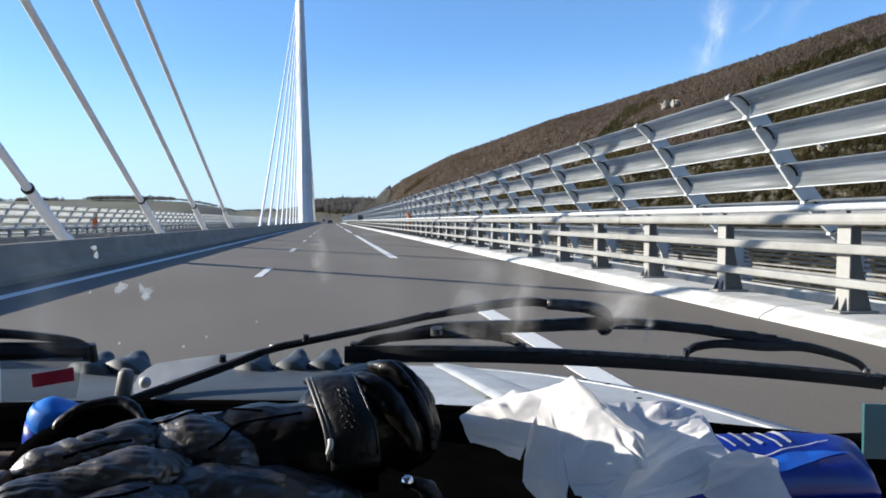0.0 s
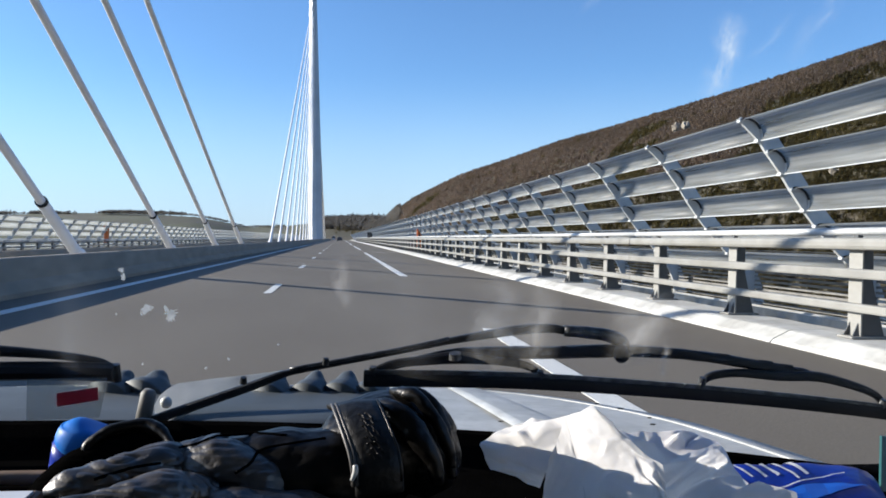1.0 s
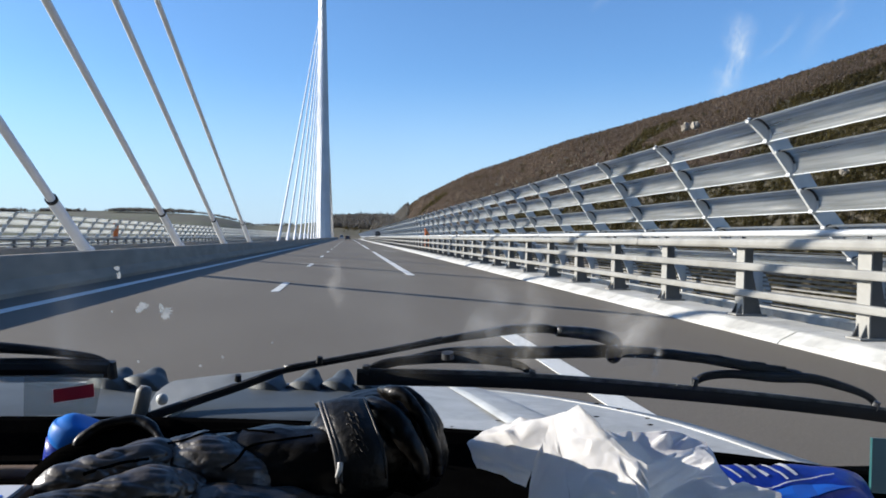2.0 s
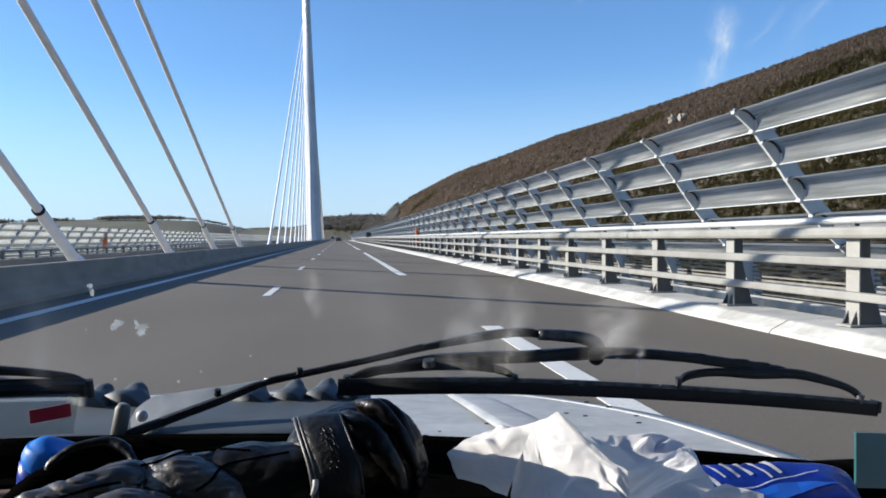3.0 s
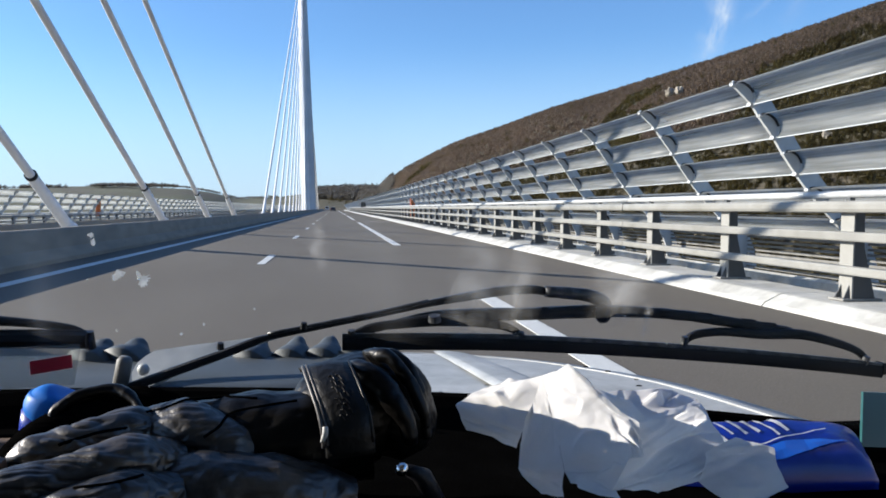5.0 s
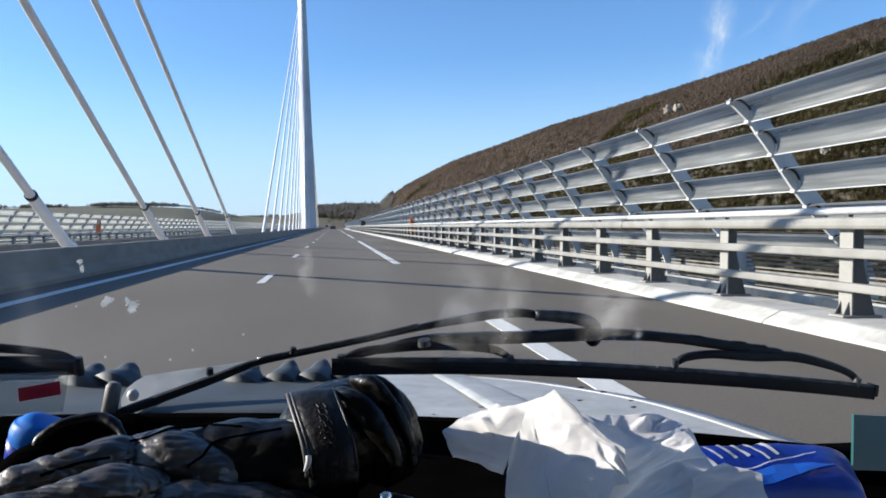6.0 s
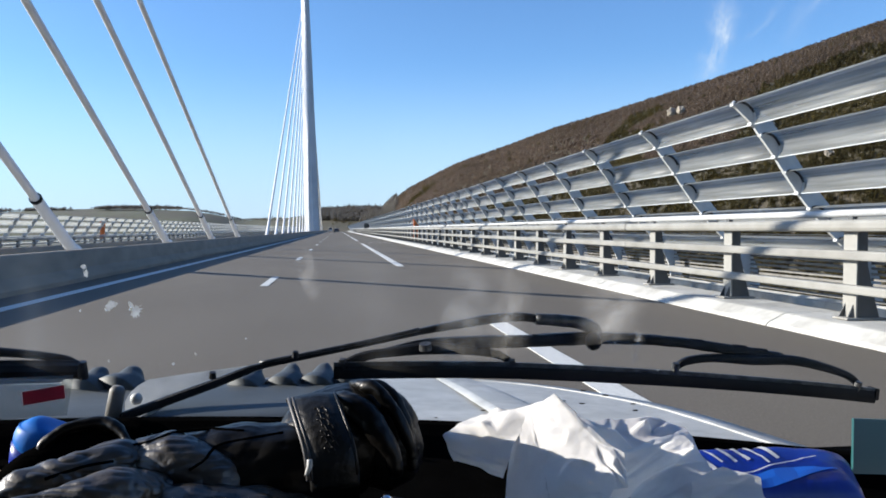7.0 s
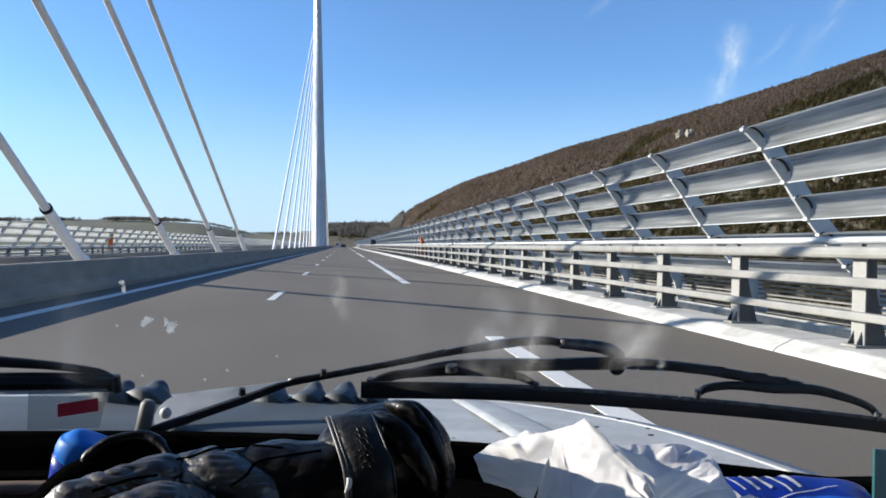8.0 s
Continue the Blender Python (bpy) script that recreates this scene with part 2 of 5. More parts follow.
WOOD_BROWN = material("bare_woodland", (0.2, 0.15, 0.118), 0.95, color2=(0.153, 0.117, 0.092), scale=0.6, stain=(0.62, 0.63, 0.58), stain_scale=0.011, bump=0.3, bump_scale=1.5,
                      bump_depth=0.8, vary=0.07, island=True)
WOOD_GREEN = material("evergreen_scrub", (0.1, 0.08, 0.026), 0.95, color2=(0.07, 0.058, 0.02), scale=0.6, stain=(0.6, 0.6, 0.55), stain_scale=0.02, bump=1.0, bump_scale=1.5,
                      bump_depth=0.8, vary=0.14, island=True)
WOOD_FLOOR = material("leaf_litter", (0.075, 0.061, 0.042), 0.95, color2=(0.052, 0.048, 0.031), scale=0.03, bump=0.6, bump_scale=0.8, bump_depth=0.8,
                      stain=(0.7, 0.74, 0.62), stain_scale=0.009)
# tree colour greyed to hold the haze before the far ridge
HAZY_WOOD = material("hazy_bare_trees", (0.15, 0.139, 0.127), 0.95, color2=(0.115, 0.109, 0.101), scale=0.3, vary=0.2, island=True)
for wood in (WOOD_BROWN, WOOD_GREEN, HAZY_WOOD):
    # thin twigs and leaves let half of the light through
    nt = wood.node_tree
    thru, blend, skin = nt.nodes.new("ShaderNodeBsdfTranslucent"), nt.nodes.new("ShaderNodeMixShader"), nt.nodes["Principled BSDF"]
    blend.inputs["Fac"].default_value = 0.72
    nt.links.new(skin.inputs["Base Color"].links[0].from_socket, thru.inputs["Color"])
    nt.links.new(skin.outputs["BSDF"], blend.inputs[1])
    nt.links.new(thru.outputs["BSDF"], blend.inputs[2])
    # gaps between the twigs
    gaps, twig, sieve = nt.nodes.new("ShaderNodeBsdfTransparent"), nt.nodes.new("ShaderNodeTexNoise"), nt.nodes.new("ShaderNodeMapRange")
    twig.inputs["Scale"].default_value, twig.inputs["Detail"].default_value = 1.6, 5.0
    sieve.inputs["From Min"].default_value, sieve.inputs["From Max"].default_value = 0.46, 0.62
    nt.links.new(nt.nodes.new("ShaderNodeTexCoord").outputs["Object"], twig.inputs["Vector"])
    nt.links.new(twig.outputs["Fac"], sieve.inputs["Value"])
    open_mix = nt.nodes.new("ShaderNodeMixShader")
    nt.links.new(sieve.outputs["Result"], open_mix.inputs["Fac"])
    nt.links.new(gaps.outputs["BSDF"], open_mix.inputs[1])
    nt.links.new(blend.outputs["Shader"], open_mix.inputs[2])
    nt.links.new(open_mix.outputs["Shader"], nt.nodes["Material Output"].inputs["Surface"])
ROCK = material("pale_limestone", (0.34, 0.2992, 0.2448), 0.9, color2=(0.204, 0.1768, 0.1428), scale=0.25, bump=1.0, bump_scale=0.7, bump_depth=1.0)


# ---------------------------------------------------------------- building helpers
def mesh_of(name, verts, faces, mat, smooth=False):
    me = bpy.data.meshes.new(name)
    me.from_pydata([tuple(v) for v in verts], [], faces)
    me.materials.append(mat)
    bm = bmesh.new()
    bm.from_mesh(me)
    bmesh.ops.recalc_face_normals(bm, faces=bm.faces)
    bm.to_mesh(me)
    bm.free()
    if smooth:
        for p in me.polygons:
            p.use_smooth = True
    return me


def thing(name, label, category, group="", kind="", at=(0, 0, 0)):
    ob = new(name)
    ob.location = at
    ob.empty_display_size = 0.2
    return tagged(ob, label, category, group, kind)


def put(name, me, parent=None, m=None, label=""):
    ob = new(name, me)
    if parent:
        ob.parent = parent
    if m is not None:
        ob.matrix_basis = m
    return tagged(ob, label)


def part(name, bm, mat, parent=None, label="", smooth=False, m=None):
    me = bpy.data.meshes.new(name)
    bmesh.ops.recalc_face_normals(bm, faces=bm.faces)
    bm.to_mesh(me)
    bm.free()
    me.materials.append(mat)
    if smooth:
        for p in me.polygons:
            p.use_smooth = True
    return put(name, me, parent, m, label)


def add_box(bm, x0, x1, y0, y1, z0, z1, bevel=0.0):
    r = bmesh.ops.create_cube(bm, size=1.0)
    vs = r["verts"]
    for v in vs:
        v.co = Vector(((x0 + x1) / 2 + v.co.x * (x1 - x0), (y0 + y1) / 2 + v.co.y * (y1 - y0), (z0 + z1) / 2 + v.co.z * (z1 - z0)))
    if bevel:
        es = list({e for v in vs for e in v.link_edges})
        bmesh.ops.bevel(bm, geom=es, offset=bevel, segments=2, affect="EDGES", profile=0.5)
    return bm


def box(x0, x1, y0, y1, z0, z1, bevel=0.0):
    return add_box(bmesh.new(), x0, x1, y0, y1, z0, z1, bevel)


def add_extrusion(bm, section, y0, y1):
    """A closed (x, z) section drawn along y."""
    a = [bm.verts.new((x, y0, z)) for x, z in section]
    b = [bm.verts.new((x, y1, z)) for x, z in section]
    n = len(section)
    for i in range(n):
        bm.faces.new((a[i], a[(i + 1) % n], b[(i + 1) % n], b[i]))
    bm.faces.new(a[::-1])
    bm.faces.new(b)
    return bm


def smooth_path(pts, n):
    """Catmull-Rom through the points, n steps a span; points may have any number of components."""
    P = [np.array(p, float) for p in pts]
    P = [2 * P[0] - P[1]] + P + [2 * P[-1] - P[-2]]
    out = []
    for i in range(1, len(P) - 2):
        for k in range(n):
            t = k / n
            out.append(0.5 * (2 * P[i] + (P[i + 1] - P[i - 1]) * t + (2 * P[i - 1] - 5 * P[i] + 4 * P[i + 1] - P[i + 2]) * t * t
                              + (3 * P[i] - P[i - 1] - 3 * P[i + 1] + P[i + 2]) * t ** 3))
    out.append(P[-2])
    return out


def add_tube(bm, pts, segs=12, steps=4, rough=0.0, freq=30.0, flat=1.0, seed=0.0, up=(0, 0, 1), crease=0.0, square=0.0):
    """A tube through points (x, y, z, radius); flat squeezes it along up; rough displaces it by noise, crease cuts wrinkles."""
    path = smooth_path(pts, steps) if steps > 1 else [np.array(p, float) for p in pts]
    up = Vector(up)
    rings = []
    for i, p in enumerate(path):
        a, b = path[max(i - 1, 0)], path[min(i + 1, len(path) - 1)]
        d = Vector(b[:3] - a[:3]).normalized()
        side = d.cross(up)
        if side.length < 0.05:
            side = d.cross(Vector((1, 0, 0)))
        side.normalize()
        top = side.cross(d).normalized()
        ring = []
        for k in range(segs):
            w = 2 * pi * (k + (0.5 if square else 0)) / segs
            c = Vector(p[:3]) + (side * cos(w) + top * sin(w) * flat) * p[3] / max(abs(cos(w)), abs(sin(w))) ** square
            if rough:
                q = c * freq + Vector((seed, seed * 1.7, 0))
                c += (side * cos(w) + top * sin(w) * flat) * (noise.noise(q) + 0.5 * noise.noise(q * 2.3)) * rough
            if crease:
                q = Vector((c.x * 50, c.y * 170, c.z * 170)) + Vector((seed, seed, seed))
                q += Vector((noise.noise(q * 0.3), noise.noise(q * 0.3 + Vector((9, 0, 0))), 0)) * 1.5
                c -= (side * cos(w) + top * sin(w) * flat) * max(0.0, 0.35 - abs(noise.noise(q))) * 2.8 * crease
            ring.append(bm.verts.new(c))
        rings.append(ring)
    for r0, r1 in zip(rings, rings[1:]):
        for k in range(segs):
            bm.faces.new((r0[k], r0[(k + 1) % segs], r1[(k + 1) % segs], r1[k]))
    bm.faces.new(rings[0][::-1])
    bm.faces.new(rings[-1])
    return bm


def tube(pts, **k):
    return add_tube(bmesh.new(), pts, **k)


# ---------------------------------------------------------------- the ground and the hills
# skyline: bearing in degrees, height in degrees, distance in metres
SKYLINE = [(-180, 0.5, 1500), (-90, 0.8, 1500), (-40, 1.5, 1500), (-22.8, 1.95, 1500), (-14.6, 2.1, 1400), (-10.5, 1.95, 1300), (-8.6, 1.6, 1300), (-6.9, 1.1, 1300),
           (-4.0, 1.15, 1200), (-1.1, 1.6, 1100), (1.8, 1.65, 1050), (3.5, 1.6, 950), (4.6, 2.6, 850), (5.6, 3.25, 800), (9.0, 4.9, 760),
           (16.5, 7.3, 720), (28.3, 10.2, 660), (37.5, 12.5, 620), (50, 14.2, 600), (80, 12, 700), (120, 5, 1200), (180, 0.5, 1500)]


def skyline(a):
    for (a0, e0, r0), (a1, e1, r1) in zip(SKYLINE, SKYLINE[1:]):
        if a0 <= a <= a1:
            t = (a - a0) / (a1 - a0)
            return e0 + (e1 - e0) * t, r0 + (r1 - r0) * t
    return SKYLINE[-1][1:]


def ground_height(a, r):
    el, rc = skyline(a)
    top = 1.16 + rc * tan(radians(el)) - 5.0
    t = (r - 0.18 * rc) / (0.82 * rc)
    wob = 10 * noise.noise(Vector((r * cos(radians(a)) * 0.01, r * sin(radians(a)) * 0.01, 0)))
    if t >= 1:
        return top + min(r - rc, 300) * 0.006
    t = max(t, 0.0)
    s = t * t * (3 - 2 * t) * 0.55 + t * 0.45
    return -130 + (top + 130) * s + wob * t * (1 - t) * 4


def spot(a, r):
    return Vector((r * sin(radians(a)), r * cos(radians(a)), ground_height(a, r)))


angles = sorted(set([round(-180 + 4 * i, 2) for i in range(91)] + [round(-32 + 0.8 * i, 2) for i in range(110)]))
radii = [0.5, 60, 110, 150, 190, 230, 270, 310, 350, 390, 430, 470, 510, 550, 590, 630, 670, 710, 760, 820, 900, 1000, 1100, 1250, 1450, 1800, 2500, 4500]
verts = [spot(a, r) for r in radii for a in angles]
n = len(angles)
faces = [(j * n + i, j * n + i + 1, (j + 1) * n + i + 1, (j + 1) * n + i) for j in range(len(radii) - 1) for i in range(n - 1)]
ground_mesh = mesh_of("ground", verts, faces, GRASS, True)
ground_mesh.materials.append(WOOD_FLOOR)
for f in ground_mesh.polygons:
    c = sum((Vector(verts[i]) for i in f.vertices), Vector()) / 4
    if -1.6 < math.degrees(math.atan2(c.x, c.y)) < 100:
        f.material_index = 1
tagged(new("ground", ground_mesh), "winter-brown grassy valley and hillsides", "ground", kind="structure")


def clumps(name, mat, places, label, category, squash=0.95, seed=1):
    """Many small uneven crowns in one mesh: leafless and evergreen woods far off."""
    rng = np.random.default_rng(seed)
    bm = bmesh.new()
    bmesh.ops.create_icosphere(bm, subdivisions=1, radius=1.0)
    base = np.array([v.co[:] for v in bm.verts])
    tri = np.array([[v.index for v in f.verts] for f in bm.faces])
    bm.free()
    V, Fc = [], []
    for i, (p, s) in enumerate(places):
        k = 1 + rng.normal(0, 0.24, len(base))
        v = base * k[:, None] * s * np.array((rng.uniform(0.45, 0.95), rng.uniform(0.45, 0.95), squash * rng.uniform(0.7, 1.35)))
        v[:, 2] += s * squash * 0.5
        V.append(v + np.array(p))
        Fc.append(tri + i * len(base))
    me = bpy.data.meshes.new(name)
    me.from_pydata(np.concatenate(V).tolist(), [], np.concatenate(Fc).tolist())
    me.materials.append(mat)
    me.polygons.foreach_set("use_smooth", [True] * len(me.polygons))
    return tagged(new(name, me), label, category, kind="stuff")


def scatter(count, a0, a1, f0, f1, s0, s1, seed):
    rng = random.Random(seed)
    out = []
    for _ in range(count):
        a, f = rng.uniform(a0, a1), rng.uniform(f0, f1)
        r = skyline(a)[1] * f
        out.append((spot(a, r), rng.uniform(s0, s1)))
    return out


def evergreen_ground(p):
    """True where the slope carries evergreens: large patches, more of them low down."""
    return 1.5 * noise.noise(p * 0.011) + 0.5 * noise.noise(p * 0.04) > (p.length / 680 - 0.81) * 4


clumps("bare_woodland", WOOD_BROWN, [p for p in scatter(60000, 4.5, 44, 0.5, 1.01, 0.8, 1.9, 3) if not evergreen_ground(p[0])] + scatter(6000, 5, 44, 0.97, 1.01, 0.7, 2.0, 4),
       "leafless brown deciduous wood covering the hillside", "woodland", squash=0.95, seed=2)
clumps("evergreen_scrub", WOOD_GREEN, [p for p in scatter(40000, 3.5, 44, 0.35, 0.95, 1.0, 2.3, 5) if evergreen_ground(p[0])] + scatter(500, 4, 44, 0.4, 0.95, 1.5, 3.0, 15) + scatter(250, -2.0, 4.5, 0.85, 1.0, 1.0, 2.2, 6),
       "olive green scrub and evergreens on the slopes", "woodland", seed=3)
clumps("far_trees", HAZY_WOOD, [p for p in scatter(2600, -30, -9, 0.985, 1.005, 1.2, 3.6, 7) if noise.noise(p[0] * 0.02) > -0.2] + scatter(700, -15, -4, 0.98, 1.0, 0.8, 2.0, 8)
       + scatter(2600, -1.3, 4.5, 0.88, 1.01, 2.0, 5.0, 9), "bare trees along the distant ridge", "woodland", seed=4)


def outcrop(a, f, size, seed):
    rng = random.Random(seed)
    bm = bmesh.new()
    for k in range(5):
        r = bmesh.ops.create_icosphere(bm, subdivisions=2, radius=1.0)
        off = Vector((rng.uniform(-1, 1), rng.uniform(-1, 1), rng.uniform(-0.2, 0.5))) * size * 0.7
        for v in r["verts"]:
            c = v.co.copy()
            v.co = off + Vector((c.x, c.y, c.z * 1.3)) * size * 0.5 * (1 + 0.7 * noise.noise(c * 1.9 + off) + rng.uniform(-0.16, 0.16))
    ob = part("rock_outcrop", bm, ROCK)
    ob.location = spot(a, skyline(a)[1] * f) + Vector((0, 0, size * 0.6))
    return tagged(ob, "pale weathered limestone crag among the trees", "rock", "limestone crags")


for a, f, size, sd in [(25.1, 0.83, 5.0, 1), (27.0, 0.74, 3.0, 2), (25.6, 0.7, 2.4, 3), (14.0, 0.78, 2.2, 4), (16.0, 0.72, 2.0, 5), (29.0, 0.52, 2.0, 6),
                       (31.5, 0.74, 2.6, 7), (20.5, 0.6, 2.0, 8), (35.0, 0.66, 2.3, 9)]:
    outcrop(a, f, size, sd)


# thin cirrus, far off
def wisp(name, seed, thick, glows, second):
    """A ragged, fading veil across a card: cloud or smear."""
    m = bpy.data.materials.new(name)
    m.use_nodes = True
    nt = m.node_tree
    N, L = nt.nodes.new, nt.links.new
    nt.nodes.remove(nt.nodes["Principled BSDF"])
    out = nt.nodes["Material Output"]
    tc, sep = N("ShaderNodeTexCoord"), N("ShaderNodeSeparateXYZ")
    L(tc.outputs["Generated"], sep.inputs["Vector"])

    def calc(op, a, b=None):
        n = N("ShaderNodeMath")
        n.operation = op
        for i, v in enumerate((a, b)):
            if v is None:
                continue
            if isinstance(v, (int, float)):
                n.inputs[i].default_value = v
            else:
                L(v, n.inputs[i])
        return n.outputs[0]

    def fog(scale, stretch, off):
        mp, n = N("ShaderNodeMapping"), N("ShaderNodeTexNoise")
        mp.inputs["Scale"].default_value, mp.inputs["Location"].default_value = stretch, (off, off, 0)
        L(tc.outputs["Generated"], mp.inputs["Vector"])
        L(mp.outputs["Vector"], n.inputs["Vector"])
        n.inputs["Scale"].default_value, n.inputs["Detail"].default_value = scale, 8.0 if glows else 3.0
        return n.outputs["Fac"]

    u, v = sep.outputs["X"], sep.outputs[second]
    bend = calc("MULTIPLY", calc("SUBTRACT", fog(1.6, (0.2, 1, 1), seed), 0.5), 0.9 if glows else 0.4)
    far = calc("ABSOLUTE", calc("SUBTRACT", calc("SUBTRACT", u, 0.5), bend))
    across = calc("MAXIMUM", calc("SUBTRACT", 1.0, calc("MULTIPLY", far, 4.0 if glows else 2.8)), 0.0)
    along = calc("MULTIPLY", calc("MULTIPLY", v, calc("SUBTRACT", 1.0, v)), 4.0)
    side = calc("MINIMUM", calc("MULTIPLY", calc("MULTIPLY", u, calc("SUBTRACT", 1.0, u)), 10.0 if glows else 4.0), 1.0)
    body = calc("MULTIPLY", calc("POWER", across, 1.6), calc("MULTIPLY", along, side))
    fluff = calc("MAXIMUM", calc("SUBTRACT", calc("MULTIPLY", fog(7.0 if glows else 3.0, (1.5, 0.8, 1), seed + 4), 2.4), 0.7 if glows else 0.55), 0.0)
    fac = calc("MINIMUM", calc("MULTIPLY", calc("MULTIPLY", body, fluff), thick), 0.9)
    tr, mix = N("ShaderNodeBsdfTransparent"), N("ShaderNodeMixShader")
    if glows:
        em = N("ShaderNodeEmission")
        em.inputs["Color"].default_value, em.inputs["Strength"].default_value = (0.86, 0.93, 1.0, 1), 0.5
    else:
        em = N("ShaderNodeBsdfTranslucent")
        em.inputs["Color"].default_value = (0.86, 0.86, 0.82, 1)
    L(fac, mix.inputs["Fac"]), L(tr.outputs[0], mix.inputs[1]), L(em.outputs[0], mix.inputs[2])
    L(mix.outputs[0], out.inputs["Surface"])
    return m


def cirrus(way, roll, wide, high, seed, thick):
    m = wisp("cirrus", seed, thick, True, "Y")
    me = bpy.data.meshes.new("cirrus_cloud")
    me.from_pydata([(-wide / 2, -high / 2, 0), (wide / 2, -high / 2, 0), (wide / 2, high / 2, 0), (-wide / 2, high / 2, 0)], [], [(0, 1, 2, 3)])
    me.materials.append(m)
    ob = new("cirrus_cloud", me)
    way = Vector(way).normalized()
    ob.matrix_basis = look(way * 4000, way * 8000, roll)
    ob.visible_shadow = False
    return tagged(ob, "thin white wisp of cirrus in the blue sky", "cloud", "cirrus wisps", kind="structure")


cirrus((0.525, 1.0, 0.25), -14, 330, 430, 1.3, 0.7)
cirrus((0.7, 1.0, 0.32), -40, 260, 600, 5.1, 0.2)
cirrus((0.60, 1.0, 0.275), -45, 150, 300, 7.7, 0.14)
cirrus((0.36, 1.0, 0.335), -55, 150, 320, 9.2, 0.18)

# ---------------------------------------------------------------- the bridge
AXIS = -7.7                 # centre line of the bridge
Y0, Y1 = -60.0, 430.0       # where the deck begins and ends
MIRROR = Matrix.Translation((2 * AXIS, 0, 0)) @ Matrix.Diagonal((-1, 1, 1, 1))
ON_DECK = []                # things that stand on the right carriageway


def on_deck(ob, both=False):
    """Lays a thing on the falling carriageway; both: a mirrored copy on the other one."""
    if both:
        ON_DECK.append((copy_thing(ob, ob.matrix_basis), MIRROR @ TILT))
    ON_DECK.append((ob, TILT))
    return ob


road = thing("road", "grey asphalt motorway carriageway with white markings", "road", kind="structure")
bm = bmesh.new()
for k in range(49):
    add_extrusion(bm, [(-5.62, -0.25), (2.01, -0.25), (2.01, 0.0), (-5.62, 0.0)], Y0 + 10 * k, Y0 + 10 * k + 10)
part("asphalt_surface", bm, ASPHALT, road)
part("hard_shoulder", box(2.012, 5.34, Y0, Y1, -0.25, 0.0), ASPHALT, road)
on_deck(road, both=True)
dash_mesh = mesh_of("lane_dash", [(x, y, z) for z in (0.0, 0.007) for y in (0, 3.0) for x in (-0.08, 0.08)],
                    [(0, 1, 3, 2), (4, 5, 7, 6), (0, 1, 5, 4), (2, 3, 7, 6), (0, 2, 6, 4), (1, 3, 7, 5)], LINE_PAINT)
for k in range(-2, 24):
    put("lane_dash", dash_mesh, road, Matrix.Translation((-1.45, 15.7 + 13.0 * k, 0.002)))
edge_mesh = mesh_of("edge_line", [(x, y, z) for z in (0.0, 0.007) for y in (0, 38.0) for x in (-0.12, 0.12)],
                    [(0, 1, 3, 2), (4, 5, 7, 6), (0, 1, 5, 4), (2, 3, 7, 6), (0, 2, 6, 4), (1, 3, 7, 5)], LINE_PAINT)
for k in range(-1, 6):
    put("edge_line", edge_mesh, road, Matrix.Translation((2.01, 23.9 + 52.0 * k, 0.002)))
part("left_edge_line", box(-4.78, -4.56, Y0, Y1, 0.002, 0.008), LINE_PAINT, road)

# kerb and outer strip, cast in lengths with open joints
kerb = thing("kerb", "white painted concrete kerb below the guard rail", "kerb", kind="structure")
kerb_len = 6.25
bm = add_extrusion(bmesh.new(), [(5.30, -0.2), (5.30, 0.012), (5.34, 0.05), (5.54, 0.15), (5.6, 0.16), (6.25, 0.17), (6.25, -0.2)], 0.012, kerb_len - 0.012)
first = part("kerb_stone", bm, KERB_PAINT, kerb, m=Matrix.Translation((0, Y0, 0)))
for k in range(1, 78):
    put("kerb_stone", first.data, kerb, Matrix.Translation((0, Y0 + kerb_len * k, 0)))
on_deck(kerb, both=True)
strip = thing("deck_edge", "pale concrete service strip along the edge of the deck", "deck edge", kind="structure")
bm = add_extrusion(bmesh.new(), [(6.25, -0.6), (6.25, 0.1), (7.75, 0.06), (7.75, -0.6)], Y0, Y1)
part("slab", bm, CONCRETE, strip)
bm = add_extrusion(bmesh.new(), [(6.82, 0.085), (6.82, 0.19), (6.92, 0.22), (7.12, 0.2), (7.12, 0.07)], Y0, Y1)
part("cable_duct", bm, KERB_PAINT, strip, "white pipe-like duct cover")
part("edge_beam", box(7.68, 7.85, Y0, Y1, -0.1, 0.1, 0.02), KERB_PAINT, strip)
on_deck(strip, both=True)
girder = thing("bridge_girder", "white steel box girder carrying the motorway deck", "bridge", kind="structure")
bm = add_extrusion(bmesh.new(), [(-23.4, -1.4), (-11.7, -4.8), (-3.7, -4.8), (8.0, -1.4), (8.0, -1.0), (-7.7, -0.45), (-23.4, -1.0)], Y0, Y1)
part("box_beam", bm, STEEL_WHITE, girder)

# guard rail: posts with flared feet, three rails
POST_STEP = 2.75
guard = thing("guard_rail", "cream painted steel guard rail with three horizontal rails", "guard rail")
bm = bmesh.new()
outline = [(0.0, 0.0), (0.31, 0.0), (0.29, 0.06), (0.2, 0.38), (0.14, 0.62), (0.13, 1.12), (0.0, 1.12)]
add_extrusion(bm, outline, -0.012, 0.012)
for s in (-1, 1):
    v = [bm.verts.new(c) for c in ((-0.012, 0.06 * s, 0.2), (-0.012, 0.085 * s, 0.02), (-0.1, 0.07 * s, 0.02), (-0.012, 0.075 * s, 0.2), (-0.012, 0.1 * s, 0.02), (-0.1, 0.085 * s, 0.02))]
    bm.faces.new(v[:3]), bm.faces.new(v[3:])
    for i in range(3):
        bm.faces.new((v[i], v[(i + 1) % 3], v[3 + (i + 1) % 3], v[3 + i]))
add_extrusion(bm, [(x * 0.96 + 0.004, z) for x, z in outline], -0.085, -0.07)
